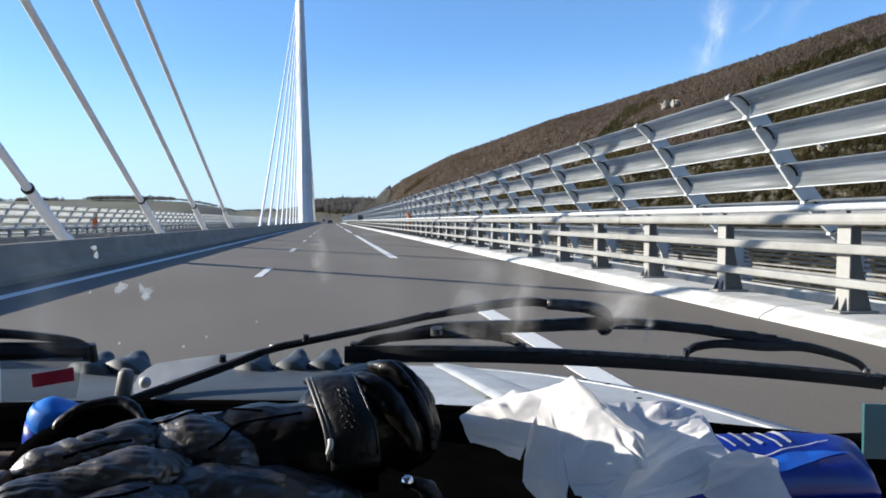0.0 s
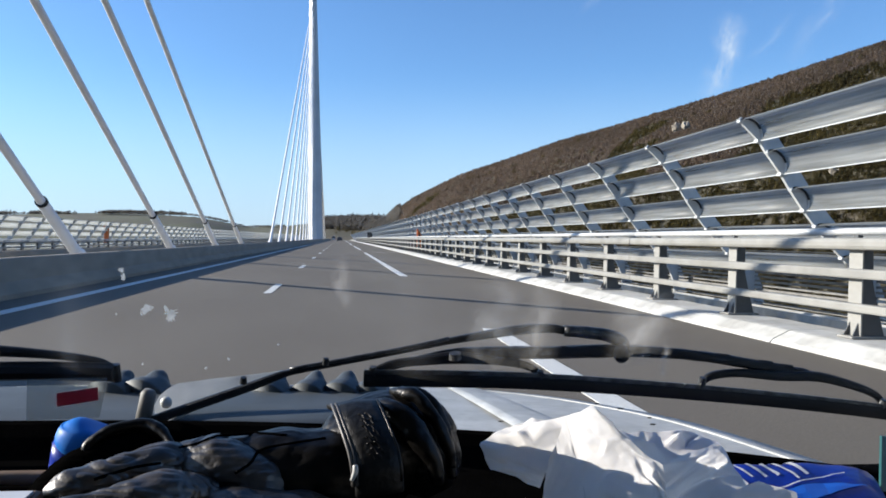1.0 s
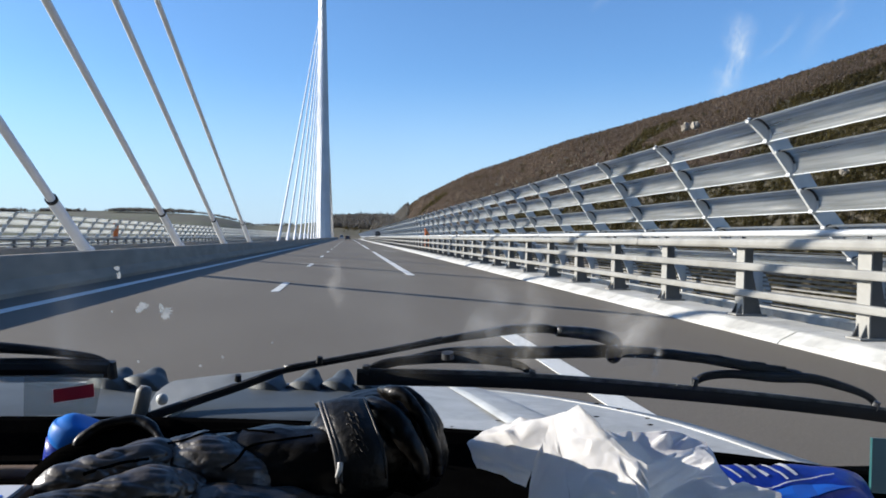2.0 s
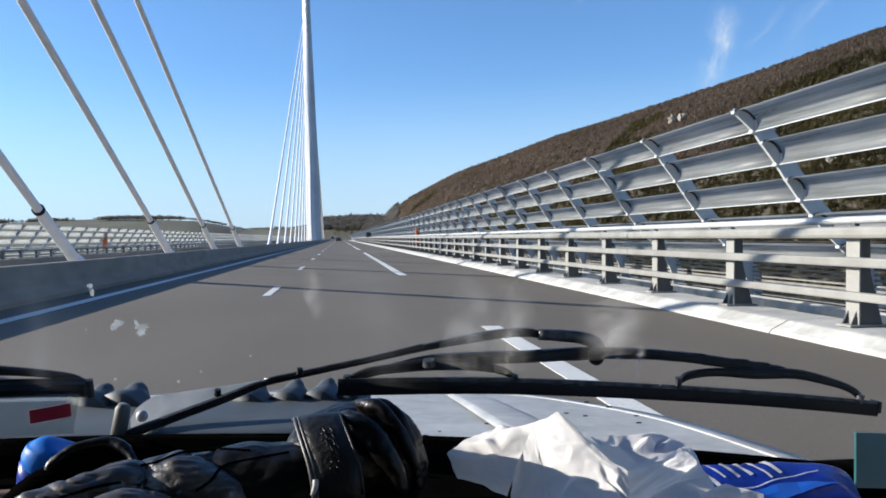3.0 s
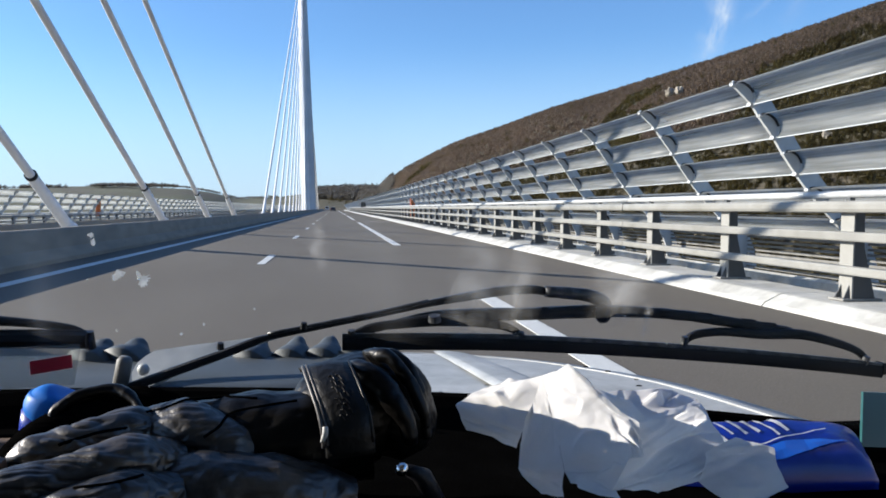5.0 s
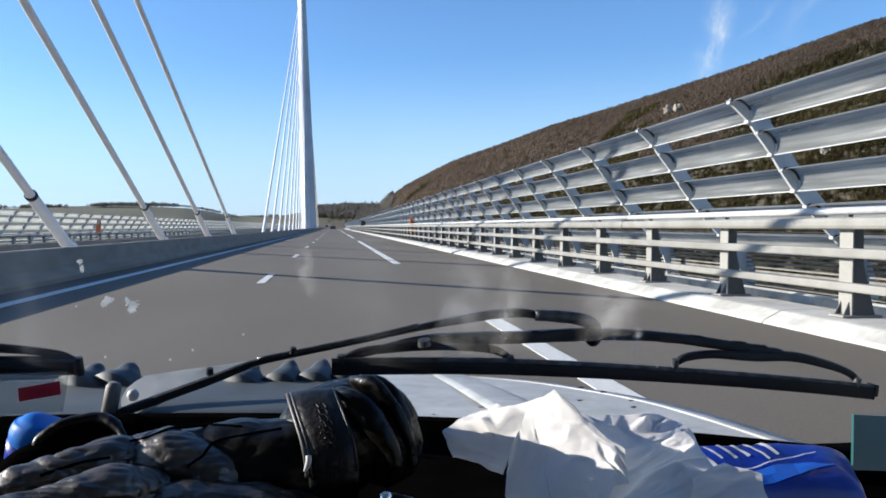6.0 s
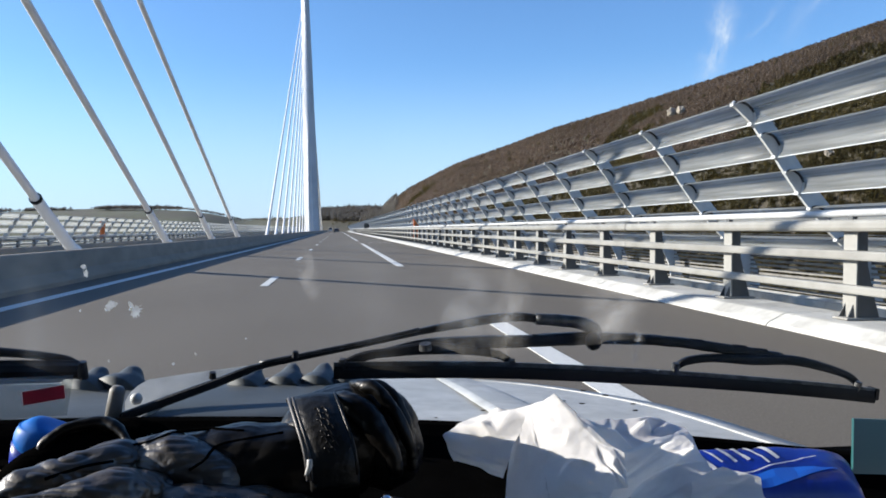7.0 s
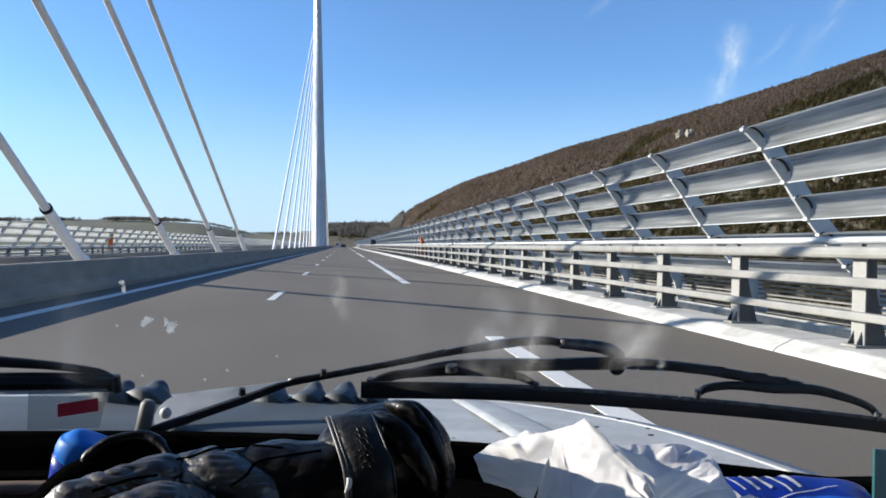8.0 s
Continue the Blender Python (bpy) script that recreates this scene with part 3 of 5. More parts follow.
# the webs' shade is in their paint
post_mesh = part("post", bm, POST_SHADED, guard).data
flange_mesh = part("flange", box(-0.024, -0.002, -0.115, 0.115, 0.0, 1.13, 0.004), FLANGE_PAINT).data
bpy.data.objects.remove(bpy.data.objects["flange"])
plate_mesh = part("base_plate", box(-0.14, 0.36, -0.13, 0.13, 0.0, 0.025, 0.006), CONCRETE).data
bpy.data.objects.remove(bpy.data.objects["base_plate"])
bpy.data.objects.remove(bpy.data.objects["post"])
block_mesh = mesh_of("drain_block", [(x, y, z) for z in (0, 0.07) for y in (-0.12, 0.12) for x in (-0.07, 0.07)],
                     [(0, 1, 3, 2), (4, 5, 7, 6), (0, 1, 5, 4), (2, 3, 7, 6), (0, 2, 6, 4), (1, 3, 7, 5)], POST_SHADED)
k0 = -3
for k in range(k0, 100):
    y = 7.95 + POST_STEP * k
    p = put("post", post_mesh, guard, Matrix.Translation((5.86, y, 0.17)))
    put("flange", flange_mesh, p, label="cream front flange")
    if k < 30:
        put("base_plate", plate_mesh, p)
        put("drain_block", block_mesh, guard, Matrix.Translation((6.27, y + 0.42, 0.19)))
RAIL_LEN = 8.25
for name, x0, x1, z0, z1, bv in (("lower_rail", 5.73, 5.85, 0.47, 0.57, 0.02), ("middle_rail", 5.71, 5.85, 0.85, 0.96, 0.02), ("top_rail", 5.7, 5.98, 1.17, 1.31, 0.045)):
    me = part(name, box(x0, x1, 0.004, RAIL_LEN - 0.004, z0, z1, bv), RAIL_PAINT, guard, m=Matrix.Translation((0, -2, 0))).data
    for k in range(1, 45):
        put(name, me, guard, Matrix.Translation((0, -2 + RAIL_LEN * k, 0)))
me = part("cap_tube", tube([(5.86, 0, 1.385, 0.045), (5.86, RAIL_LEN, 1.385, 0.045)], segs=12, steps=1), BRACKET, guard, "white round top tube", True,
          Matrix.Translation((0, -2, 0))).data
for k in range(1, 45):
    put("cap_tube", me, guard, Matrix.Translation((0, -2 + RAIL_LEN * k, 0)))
clip = part("cap_bracket", box(5.83, 5.89, -0.04, 0.04, 1.3, 1.36), POST_SHADED, guard, m=Matrix.Translation((0, 7.95 - 2 * POST_STEP, 0))).data
for k in range(-1, 40):
    put("cap_bracket", clip, guard, Matrix.Translation((0, 7.95 + POST_STEP * k, 0)))
on_deck(guard, both=True)

# wind screen: posts that curve in over the road, five bowed acrylic blades between them
SCREEN_STEP = 3.21
INNER = [(5.44, 2.95), (5.75, 2.67), (5.87, 2.51), (6.10, 2.22), (6.25, 2.0), (6.46, 1.72), (6.66, 1.48), (6.9, 1.22), (7.14, 0.99), (7.36, 0.72), (7.5, 0.42), (7.56, 0.1)]
BLADES = [((5.46, 2.93), (5.75, 2.66)), ((5.88, 2.52), (6.11, 2.21)), ((6.26, 2.01), (6.47, 1.71)), ((6.64, 1.5), (6.86, 1.23)), ((7.06, 1.06), (7.27, 0.8))]
screen = thing("wind_screen", "tall curved wind screen of translucent acrylic blades on white steel posts", "wind screen")


def blade_arc(a, b, bulge, n=9):
    a, b = Vector(a), Vector(b)
    d = b - a
    out = Vector((-d.y, d.x)).normalized()
    if out.x < 0:
        out = -out
    return [(a + d * (0.5 - 0.5 * cos(pi * i / n)) + out * bulge * sin(pi * i / n)) for i in range(n + 1)]


bm = bmesh.new()
path = smooth_path(INNER, 3)
outer = []
for i, p in enumerate(path):
    a, b = path[max(i - 1, 0)], path[min(i + 1, len(path) - 1)]
    d = (b - a) / np.linalg.norm(b - a)
    nrm = np.array((-d[1], d[0]))
    nrm = nrm if nrm[0] > 0 else -nrm
    outer.append(p + nrm * (0.25 if i > 3 else 0.04 + 0.06 * i))
a = [[bm.verts.new((p[0], y, p[1])) for p in path] for y in (-0.02, 0.02)]
b = [[bm.verts.new((p[0], y, p[1])) for p in outer] for y in (-0.02, 0.02)]
m_ = len(path)
for i in range(m_ - 1):
    for q in ((a[0][i], a[0][i + 1], b[0][i + 1], b[0][i]), (a[1][i], a[1][i + 1], b[1][i + 1], b[1][i]),
              (b[0][i], b[0][i + 1], b[1][i + 1], b[1][i]), (a[0][i], a[0][i + 1], a[1][i + 1], a[1][i])):
        bm.faces.new(q)
bm.faces.new((a[0][0], a[1][0], b[1][0], b[0][0])), bm.faces.new((a[0][-1], a[1][-1], b[1][-1], b[0][-1]))
sp_mesh = part("screen_post", bm, SCREEN_POST, screen).data
bpy.data.objects.remove(bpy.data.objects["screen_post"])
# white front flange of a post
bm = bmesh.new()
f = [[bm.verts.new((p[0] - e, y, p[1])) for p in path] for e, y in ((0.0, -0.026), (0.025, -0.026), (0.025, 0.026), (0.0, 0.026))]
for i in range(m_ - 1):
    for u in range(4):
        w = (u + 1) % 4
        bm.faces.new((f[u][i], f[u][i + 1], f[w][i + 1], f[w][i]))
bm.faces.new([f[u][0] for u in range(4)]), bm.faces.new([f[u][-1] for u in range(4)][::-1])
flange_mesh = part("flange", bm, BRACKET, screen).data
bpy.data.objects.remove(bpy.data.objects["flange"])
blade_meshes, bracket_meshes = [], []
for top, bot in BLADES:
    o_, i_ = blade_arc(top, bot, 0.17), blade_arc(top, bot, 0.155)
    bm = add_extrusion(bmesh.new(), [tuple(p) for p in o_ + i_[::-1]], 0.03, SCREEN_STEP - 0.03)
    for face in bm.faces:
        face.smooth = len(face.verts) == 4
    # pale strip along the lower edge, standing in for its sunlit rim
    old = set(bm.faces)
    add_box(bm, bot[0] - 0.007, bot[0] + 0.008, 0.03, SCREEN_STEP - 0.03, bot[1] - 0.009, bot[1] + 0.004)
    for face in bm.faces:
        if face not in old:
            face.material_index = 1
    blade_meshes.append(part("blade", bm, ACRYLIC, screen).data)
    blade_meshes[-1].materials.append(SCREEN_POST)
    bpy.data.objects.remove(bpy.data.objects["blade"])
    # round seal where the blade meets the post: black above, painted white below as its highlight
    bm = bmesh.new()
    seal = blade_arc(top, bot, 0.135, 14)
    for i0, i1, idx in ((0, 9, 1), (9, 14, 0)):
        old = set(bm.faces)
        add_tube(bm, [(p[0], -0.036, p[1], 0.017) for p in seal[i0:i1 + 1]], segs=6, steps=1, up=(0, 1, 0))
        for face in bm.faces:
            if face not in old:
                face.material_index = idx
    add_box(bm, top[0] - 0.03, top[0] + 0.06, -0.05, 0.04, top[1] - 0.03, top[1] + 0.014, 0.008)
    add_box(bm, bot[0] - 0.05, bot[0] + 0.06, -0.055, 0.05, bot[1] - 0.026, bot[1] + 0.024, 0.008)
    bracket_meshes.append(part("blade_bracket", bm, BRACKET, screen).data)
    bracket_meshes[-1].materials.append(GASKET)
    bpy.data.objects.remove(bpy.data.objects["blade_bracket"])
for k in range(-3, 58):
    y = 9.92 + SCREEN_STEP * k
    m = Matrix.Translation((0, y, 0))
    p = put("screen_post", sp_mesh, screen, m)
    put("flange", flange_mesh, p)
    for j in range(5):
        put("blade", blade_meshes[j], screen, m)
        put("blade_bracket", bracket_meshes[j], p)
# beyond the counted part the screen runs on
bm = bmesh.new()
for k in range(58, 130):
    y = 9.92 + SCREEN_STEP * k
    for top, bot in BLADES[:4]:
        sec = [tuple(p) for p in blade_arc(top, bot, 0.17, 3)]
        vs = [[bm.verts.new((x, yy, z)) for x, z in sec] for yy in (y, y + SCREEN_STEP)]
        for i in range(3):
            bm.faces.new((vs[0][i], vs[0][i + 1], vs[1][i + 1], vs[1][i]))
far = part("far_blades", bm, ACRYLIC, screen)
far["kind"] = "stuff"
bm = bmesh.new()
for k in range(58, 130):
    y = 9.92 + SCREEN_STEP * k
    for (x0, z0), (x1, z1) in zip(INNER[::2], INNER[2::2]):
        vs = [bm.verts.new(c) for c in ((x0, y, z0), (x1, y, z1), (x1 + 0.18, y, z1), (x0 + 0.18, y, z0))]
        bm.faces.new(vs)
far = part("far_posts", bm, SCREEN_POST, screen)
far["kind"] = "stuff"
part("wire", tube([(7.6, -5, 1.12, 0.01), (7.6, 180, 1.12, 0.01)], segs=6, steps=1), WIRE, screen)
for k in range(8):
    z = 0.16 + 0.078 * k
    part("grille_bar", box(7.6, 7.63, -5, 180, z, z + 0.038), WIRE, screen)
on_deck(screen, both=True)

# concrete median barriers with the plinth of the cables between them
for side in (1, -1):
    bar = thing("median_barrier", "plain grey concrete median barrier along the carriageway", "concrete barrier", "median barriers")
    sec = [(-5.42, -0.05), (-5.42, 0.08), (-5.56, 0.28), (-5.64, 0.66), (-5.67, 0.68), (-5.85, 0.68), (-5.88, 0.66), (-6.0, 0.1), (-6.0, -0.05)]
    if side < 0:
        sec = [(2 * AXIS - x, z) for x, z in sec]
    me = part("segment", add_extrusion(bmesh.new(), sec, 0.006, 12.494), BARRIER, bar, m=Matrix.Translation((0, -12.5, 0))).data
    for k in range(0, 34):
        put("segment", me, bar, Matrix.Translation((0, 12.5 * k, 0)))
plinth = thing("median_strip", "pale concrete median strip in which the stay cables stand", "median", kind="structure")
part("slab", box(-9.4, -6.0, Y0, Y1, -0.4, 0.42), CONCRETE, plinth)

# the pylon: two legs that lean together, a slender mast above
PYLON_Y = 244.0
pylon = thing("pylon", "slender white steel bridge pylon with splayed legs", "pylon", at=(AXIS, PYLON_Y, 0))


def prism(levels):
    """Stacked octagonal sections (z, y centre, half width x, half depth y)."""
    bm = bmesh.new()
    rings = []
    for z, yc, wx, wy in levels:
        c = 0.72
        pts = [(-wx, -wy * (1 - c)), (-wx * (1 - c), -wy), (wx * (1 - c), -wy), (wx, -wy * (1 - c)), (wx, wy * (1 - c)), (wx * (1 - c), wy), (-wx * (1 - c), wy), (-wx, wy * (1 - c))]
        rings.append([bm.verts.new((x, yc + y, z)) for x, y in pts])
    for r0, r1 in zip(rings, rings[1:]):
        for i in range(8):
            bm.faces.new((r0[i], r0[(i + 1) % 8], r1[(i + 1) % 8], r1[i]))
    bm.faces.new(rings[0][::-1]), bm.faces.new(rings[-1])
    return bm


part("leg", prism([(-1, -7.8, 2.15, 2.3), (20, -4.6, 1.95, 2.0), (38, -1.7, 1.75, 1.8)]), STEEL_WHITE, pylon)
part("leg", prism([(-1, 7.8, 2.15, 2.3), (20, 4.6, 1.95, 2.0), (38, 1.7, 1.75, 1.8)]), STEEL_WHITE, pylon)
part("mast", prism([(36, 0, 1.78, 3.2), (52, 0, 1.55, 2.4), (70, 0, 1.25, 1.6), (87, 0, 1.0, 1.1)]), STEEL_WHITE, pylon)


def stay_cable(base_y, pylon_y, height, ring, thick=0.112):
    ob = thing("stay_cable", "white sheathed stay cable with a thicker sleeve at its foot" if not ring else
               "white sheathed stay cable with a black collar above its sleeve", "cable", "stay cables", at=(AXIS, base_y, 0.42))
    d = Vector((0, pylon_y - base_y, height - 0.42)).normalized()
    q = lambda s, r: (0, d.y * s, d.z * s, r)
    full = (height - 0.42) / d.z
    part("sheath", tube([q(0.5, thick), q(0.55, thick), q(full - 0.05, thick), q(full, thick)], segs=14, steps=1), CABLE_WHITE, ob, smooth=True)
    top = 1.55 / d.z
    part("sleeve", tube([q(-0.4, 0.24), q(-0.35, 0.24), q(0.25, 0.23), q(0.45, 0.165), q(top, 0.15), q(top + 0.1, 0.11)], segs=14, steps=1), CABLE_WHITE, ob, smooth=True)
    if ring:
        part("collar", tube([q(top - 0.02, 0.16), q(top + 0.08, 0.16)], segs=14, steps=1), BLACK_RUBBER, ob, "black rubber collar")


for k in range(11):
    stay_cable(PYLON_Y - 158.2 + 12.5 * k, PYLON_Y - 1.5, 75.0 - 2.3 * k, False, 0.13)
    stay_cable(PYLON_Y + 158.2 - 12.5 * k, PYLON_Y + 1.5, 75.0 - 2.3 * k, False)
for k in range(8):
    stay_cable(61.8 - 12.6 * k - (1.0 if k > 3 else 0.0), -98.0, (56.5, 56.5, 57.7, 65.3, 65.0, 63.0, 61.0, 59.0)[k], True)

# ---------------------------------------------------------------- things along the road
def emergency_post(x, y):
    ob = thing("emergency_telephone", "tall orange roadside emergency telephone pillar behind the rail", "emergency phone", "emergency telephones", at=(x, y, 0.17))
    part("pillar", box(-0.2, 0.2, -0.16, 0.16, 0, 1.75, 0.03), ORANGE, ob)
    part("hood", box(-0.23, 0.23, -0.2, 0.18, 1.75, 1.88, 0.04), ORANGE, ob)
    part("door", box(-0.15, 0.15, -0.185, -0.16, 0.9, 1.5, 0.01), ORANGE, ob)
    part("grille", box(-0.08, 0.08, -0.19, -0.184, 1.3, 1.42), SIGN_BACK, ob, "dark speaker grille")
    return on_deck(ob)


emergency_post(6.42, 62.0)
emergency_post(2 * AXIS - 6.42, 75.0)
marks = thing("shoulder_marking", "worn white survey marks painted across the hard shoulder", "road marking", kind="structure")
for k in range(5):
    part("mark", box(2.75 + 0.42 * k, 3.05 + 0.42 * k, 66.0, 66.5 + 0.2 * (k % 2), 0.003, 0.007), LINE_PAINT, marks)
on_deck(marks)
sign = thing("road_sign", "square sign seen from its dark back", "sign", at=(5.78, 150, 0.17))
part("panel", box(-0.5, 0.5, -0.03, 0.0, 1.2, 2.2, 0.01), SIGN_BACK, sign)
for s in (-0.3, 0.3):
    part("sign_post", tube([(s, 0.03, 0, 0.03), (s, 0.03, 2.2, 0.03)], segs=8, steps=1), WIRE, sign)
on_deck(sign)


def car(x, y, paint, label, long=4.2, high=1.45):
    ob = thing("car", label, "car", "cars ahead", at=(x, y, 0.0))
    side = [(0, 0.35), (0.05, 0.75), (0.25, 0.92), (0.55, high - 0.08), (0.9, high), (2.1, high), (2.9, 0.95), (4.0, 0.78), (4.2, 0.55), (4.2, 0.3), (0.05, 0.28)]
    bm = bmesh.new()
    a = [bm.verts.new((-0.85 + (0.12 if z > 1 else 0), yy * long / 4.2, z)) for yy, z in side]
    b = [bm.verts.new((0.85 - (0.12 if z > 1 else 0), yy * long / 4.2, z)) for yy, z in side]
    nn = len(side)
    for i in range(nn):
        bm.faces.new((a[i], a[(i + 1) % nn], b[(i + 1) % nn], b[i]))
    bm.faces.new(a[::-1]), bm.faces.new(b)
    part("body", bm, paint, ob)
    bm = bmesh.new()
    v = [bm.verts.new(c) for c in ((-0.66, 0.27, 0.98), (0.66, 0.27, 0.98), (0.6, 0.5, high - 0.12), (-0.6, 0.5, high - 0.12))]
    w = [bm.verts.new(q.co + Vector((0, -0.02, 0.005))) for q in v]
    bm.faces.new(v), bm.faces.new(w[::-1])
    for i in range(4):
        bm.faces.new((v[i], v[(i + 1) % 4], w[(i + 1) % 4], w[i]))
    part("rear_window", bm, CAR_GLASS, ob)
    for sx in (-0.78, 0.78):
        part("tail_lamp", box(sx - 0.1, sx + 0.1, -0.01, 0.06, 0.68, 0.86, 0.02), TAIL_RED, ob)
        for sy in (0.75, 3.4):
            bm = tube([(sx - 0.09, sy, 0.31, 0.31), (sx + 0.09, sy, 0.31, 0.31)], segs=16, steps=1)
            part("wheel", bm, BLACK_RUBBER, ob)
    return on_deck(ob)


car(-0.2, 262.0, CAR_DARK, "dark car driving far ahead on the motorway")
car(-3.2, 370.0, CAR_PALE, "pale van-like car far ahead on the motorway", 4.8, 2.0)

# ---------------------------------------------------------------- the van
van = thing("van", "white van with a dusty bonnet and two black wipers", "van")
on_deck(van)
# bonnet: a shallow dome with a rounded outline
RIM = [(0.57, 0.80, 0.915), (0.58, 1.05, 0.888), (0.565, 1.22, 0.872), (0.52, 1.38, 0.857), (0.44, 1.52, 0.847), (0.3, 1.63, 0.841), (0.1, 1.69, 0.838), (-0.27, 1.7, 0.838)]
rim = smooth_path(RIM, 4)
rim = rim + [np.array((-0.54 - p[0], p[1], p[2])) for p in rim[-2::-1]]
bm = bmesh.new()
ring_v = []
mid = np.array((-0.27, 0.8, 0.922))
for f_ in (1.0, 0.97, 0.9, 0.75, 0.6, 0.45, 0.3, 0.15):
    row = []
    for p in rim:
        q = mid + (p - mid) * f_
        row.append(bm.verts.new((q[0], q[1], p[2] * f_ + mid[2] * (1 - f_) + 0.012 * (1 - f_ ** 6))))
    ring_v.append(row)
for r0, r1 in zip(ring_v, ring_v[1:]):
    for i in range(len(rim) - 1):
        bm.faces.new((r0[i], r0[i + 1], r1[i + 1], r1[i]))
for drop, grow in ((0.05, 0.012), (0.32, 0.03)):
    row = [bm.verts.new((mid[0] + (p[0] - mid[0]) * (1 + grow), mid[1] + (p[1] - mid[1]) * (1 + grow), p[2] - drop)) for p in rim]
    for i in range(len(rim) - 1):
        bm.faces.new((ring_v[0][i], ring_v[0][i + 1], row[i + 1], row[i]))
    ring_v.insert(0, row)
bonnet = part("bonnet", bm, BODY_WHITE, van, "dusty white bonnet", True)
# pressed rib along the bonnet
bm = bmesh.new()
rib_rows = []
for p in smooth_path([(0.255, 0.86, 0.9262, 0.5), (0.25, 1.0, 0.9132, 1.0), (0.243, 1.3, 0.8842, 1.0), (0.237, 1.55, 0.8576, 0.8), (0.234, 1.66, 0.8446, 0.1)], 6):
    rib_rows.append([bm.verts.new((p[0] + dx * (0.4 + 0.6 * p[3]), p[1], p[2] + dz * p[3])) for dx, dz in ((-0.013, -0.001), (-0.011, 0.001), (-0.002, 0.0044), (0.002, 0.0045), (0.05, 0.0016), (0.062, -0.001))])
for r0, r1 in zip(rib_rows, rib_rows[1:]):
    for i in range(5):
        bm.faces.new((r0[i], r0[i + 1], r1[i + 1], r1[i]))
part("bonnet_rib", bm, BODY_WHITE, bonnet, "pressed rib", True)

crease = []
for p in rim[:32]:
    f_ = 0.95
    q = mid + (p - mid) * f_
    crease.append((q[0], q[1], p[2] * f_ + mid[2] * (1 - f_) + 0.012 * (1 - f_ ** 6) + 0.0005, 0.002))
part("bonnet_crease", tube(crease, segs=8, steps=1, flat=0.8), BODY_WHITE, bonnet, "pressed edge line", True)
rng = random.Random(21)
bm = bmesh.new()
for k in range(26):
    fx, fy = rng.uniform(0.05, 0.5), rng.uniform(0.9, 1.45)
    r = bmesh.ops.create_icosphere(bm, subdivisions=1, radius=rng.uniform(0.0015, 0.004))
    for w in r["verts"]:
        w.co = Vector((w.co.x * 1.8, w.co.y, w.co.z * 0.4)) + Vector((fx, fy, 0.937 - 0.101 * (fy - 0.8) / 0.9 - 0.01 * (fx / 0.5)))
specks = part("dirt_specks", bm, DASH_BLACK, bonnet, "dark specks of dirt")
specks["kind"] = "stuff"

# windscreen
bm = bmesh.new()
v = [bm.verts.new((x, y, z)) for y, z in ((0.7375, 0.93), (0.58, 1.56), (0.52, 1.69), (0.43, 1.77)) for x in (-1.1, 0.66)]
for i in (0, 2, 4):
    bm.faces.new((v[i], v[i + 1], v[i + 3], v[i + 2]))
glass = part("windscreen", bm, GLASS, van, "dusty clear windscreen")
glass.visible_shadow = False


SEAT = Vector((0.005, 0.0, 1.163))


def on_glass(x, z, out=0.0):
    """A place on the windscreen; out: metres in front of it, away from the passenger's head."""
    d = Vector((x, 0.72 - 0.55 * (z - 1.0), z)) - SEAT
    p = SEAT + d * ((0.72 - 0.25 * (SEAT.z - 1.0) - SEAT.y) / (d.y + 0.25 * d.z))
    return p + (p - SEAT).normalized() * out * 1.1


# the dried splashes on it
rng = random.Random(5)
for x, z, s in ((-0.168, 1.101, 0.0062), (-0.15, 1.098, 0.0085), (-0.183, 1.129, 0.004), (-0.1835, 1.135, 0.003), (-0.104, 1.0557, 0.0018), (-0.124, 1.0467, 0.0018), (-0.177, 1.0505, 0.0014), (-0.193, 1.097, 0.0014), (-0.06, 1.07, 0.0012), (0.28, 1.06, 0.0014), (0.33, 1.03, 0.0014)):
    bm = bmesh.new()
    c, turn = on_glass(x, z, -0.001), rng.uniform(0, 9)
    r = bmesh.ops.create_icosphere(bm, subdivisions=4, radius=1.0)
    for w in r["verts"]:
        k = 0.55 + 0.7 * noise.noise(Vector((w.co.x * 1.6 + turn, w.co.z * 1.6, turn))) + 0.5 * noise.noise(Vector((w.co.x * 5 + turn, w.co.z * 5, 0)))
        w.co = Vector((w.co.x * s * k, w.co.y * 0.0004, w.co.z * s * k)) + c
    part("splash", bm, SPLAT, glass, "dried pale splash")
# faint smears that the wipers left
for x, z, w_, h_, roll, k_ in ((0.14, 1.085, 0.075, 0.095, 25, 0.4), (0.27, 1.085, 0.1, 0.07, -10, 0.65), (0.125, 1.06, 0.045, 0.09, 25, 0.4), (0.175, 1.085, 0.05, 0.1, -15, 0.4), (-0.005, 1.128, 0.02, 0.05, -25, 0.25),
                               (0.303, 1.055, 0.02, 0.035, 0, 0.8), (-0.23, 1.08, 0.13, 0.1, 60, 0.18), (0.05, 1.09, 0.16, 0.12, 30, 0.1)):
    c = on_glass(x, z, -0.002)
    me = bpy.data.meshes.new("smear")
    q = [c + Matrix.Rotation(radians(roll), 3, "Y") @ Vector((dx * w_ / 2, -0.25 * dz * h_ / 2, dz * h_ / 2)) for dx, dz in ((-1, -1), (1, -1), (1, 1), (-1, 1))]
    me.from_pydata([p - c for p in q], [], [(0, 1, 2, 3)])
    me.materials.append(wisp("smear", x * 9 + 3, k_ * 0.5, False, "Z"))
    sm = put("smear", me, glass, Matrix.Translation(c), "faint pale smear")
    sm.visible_shadow = False
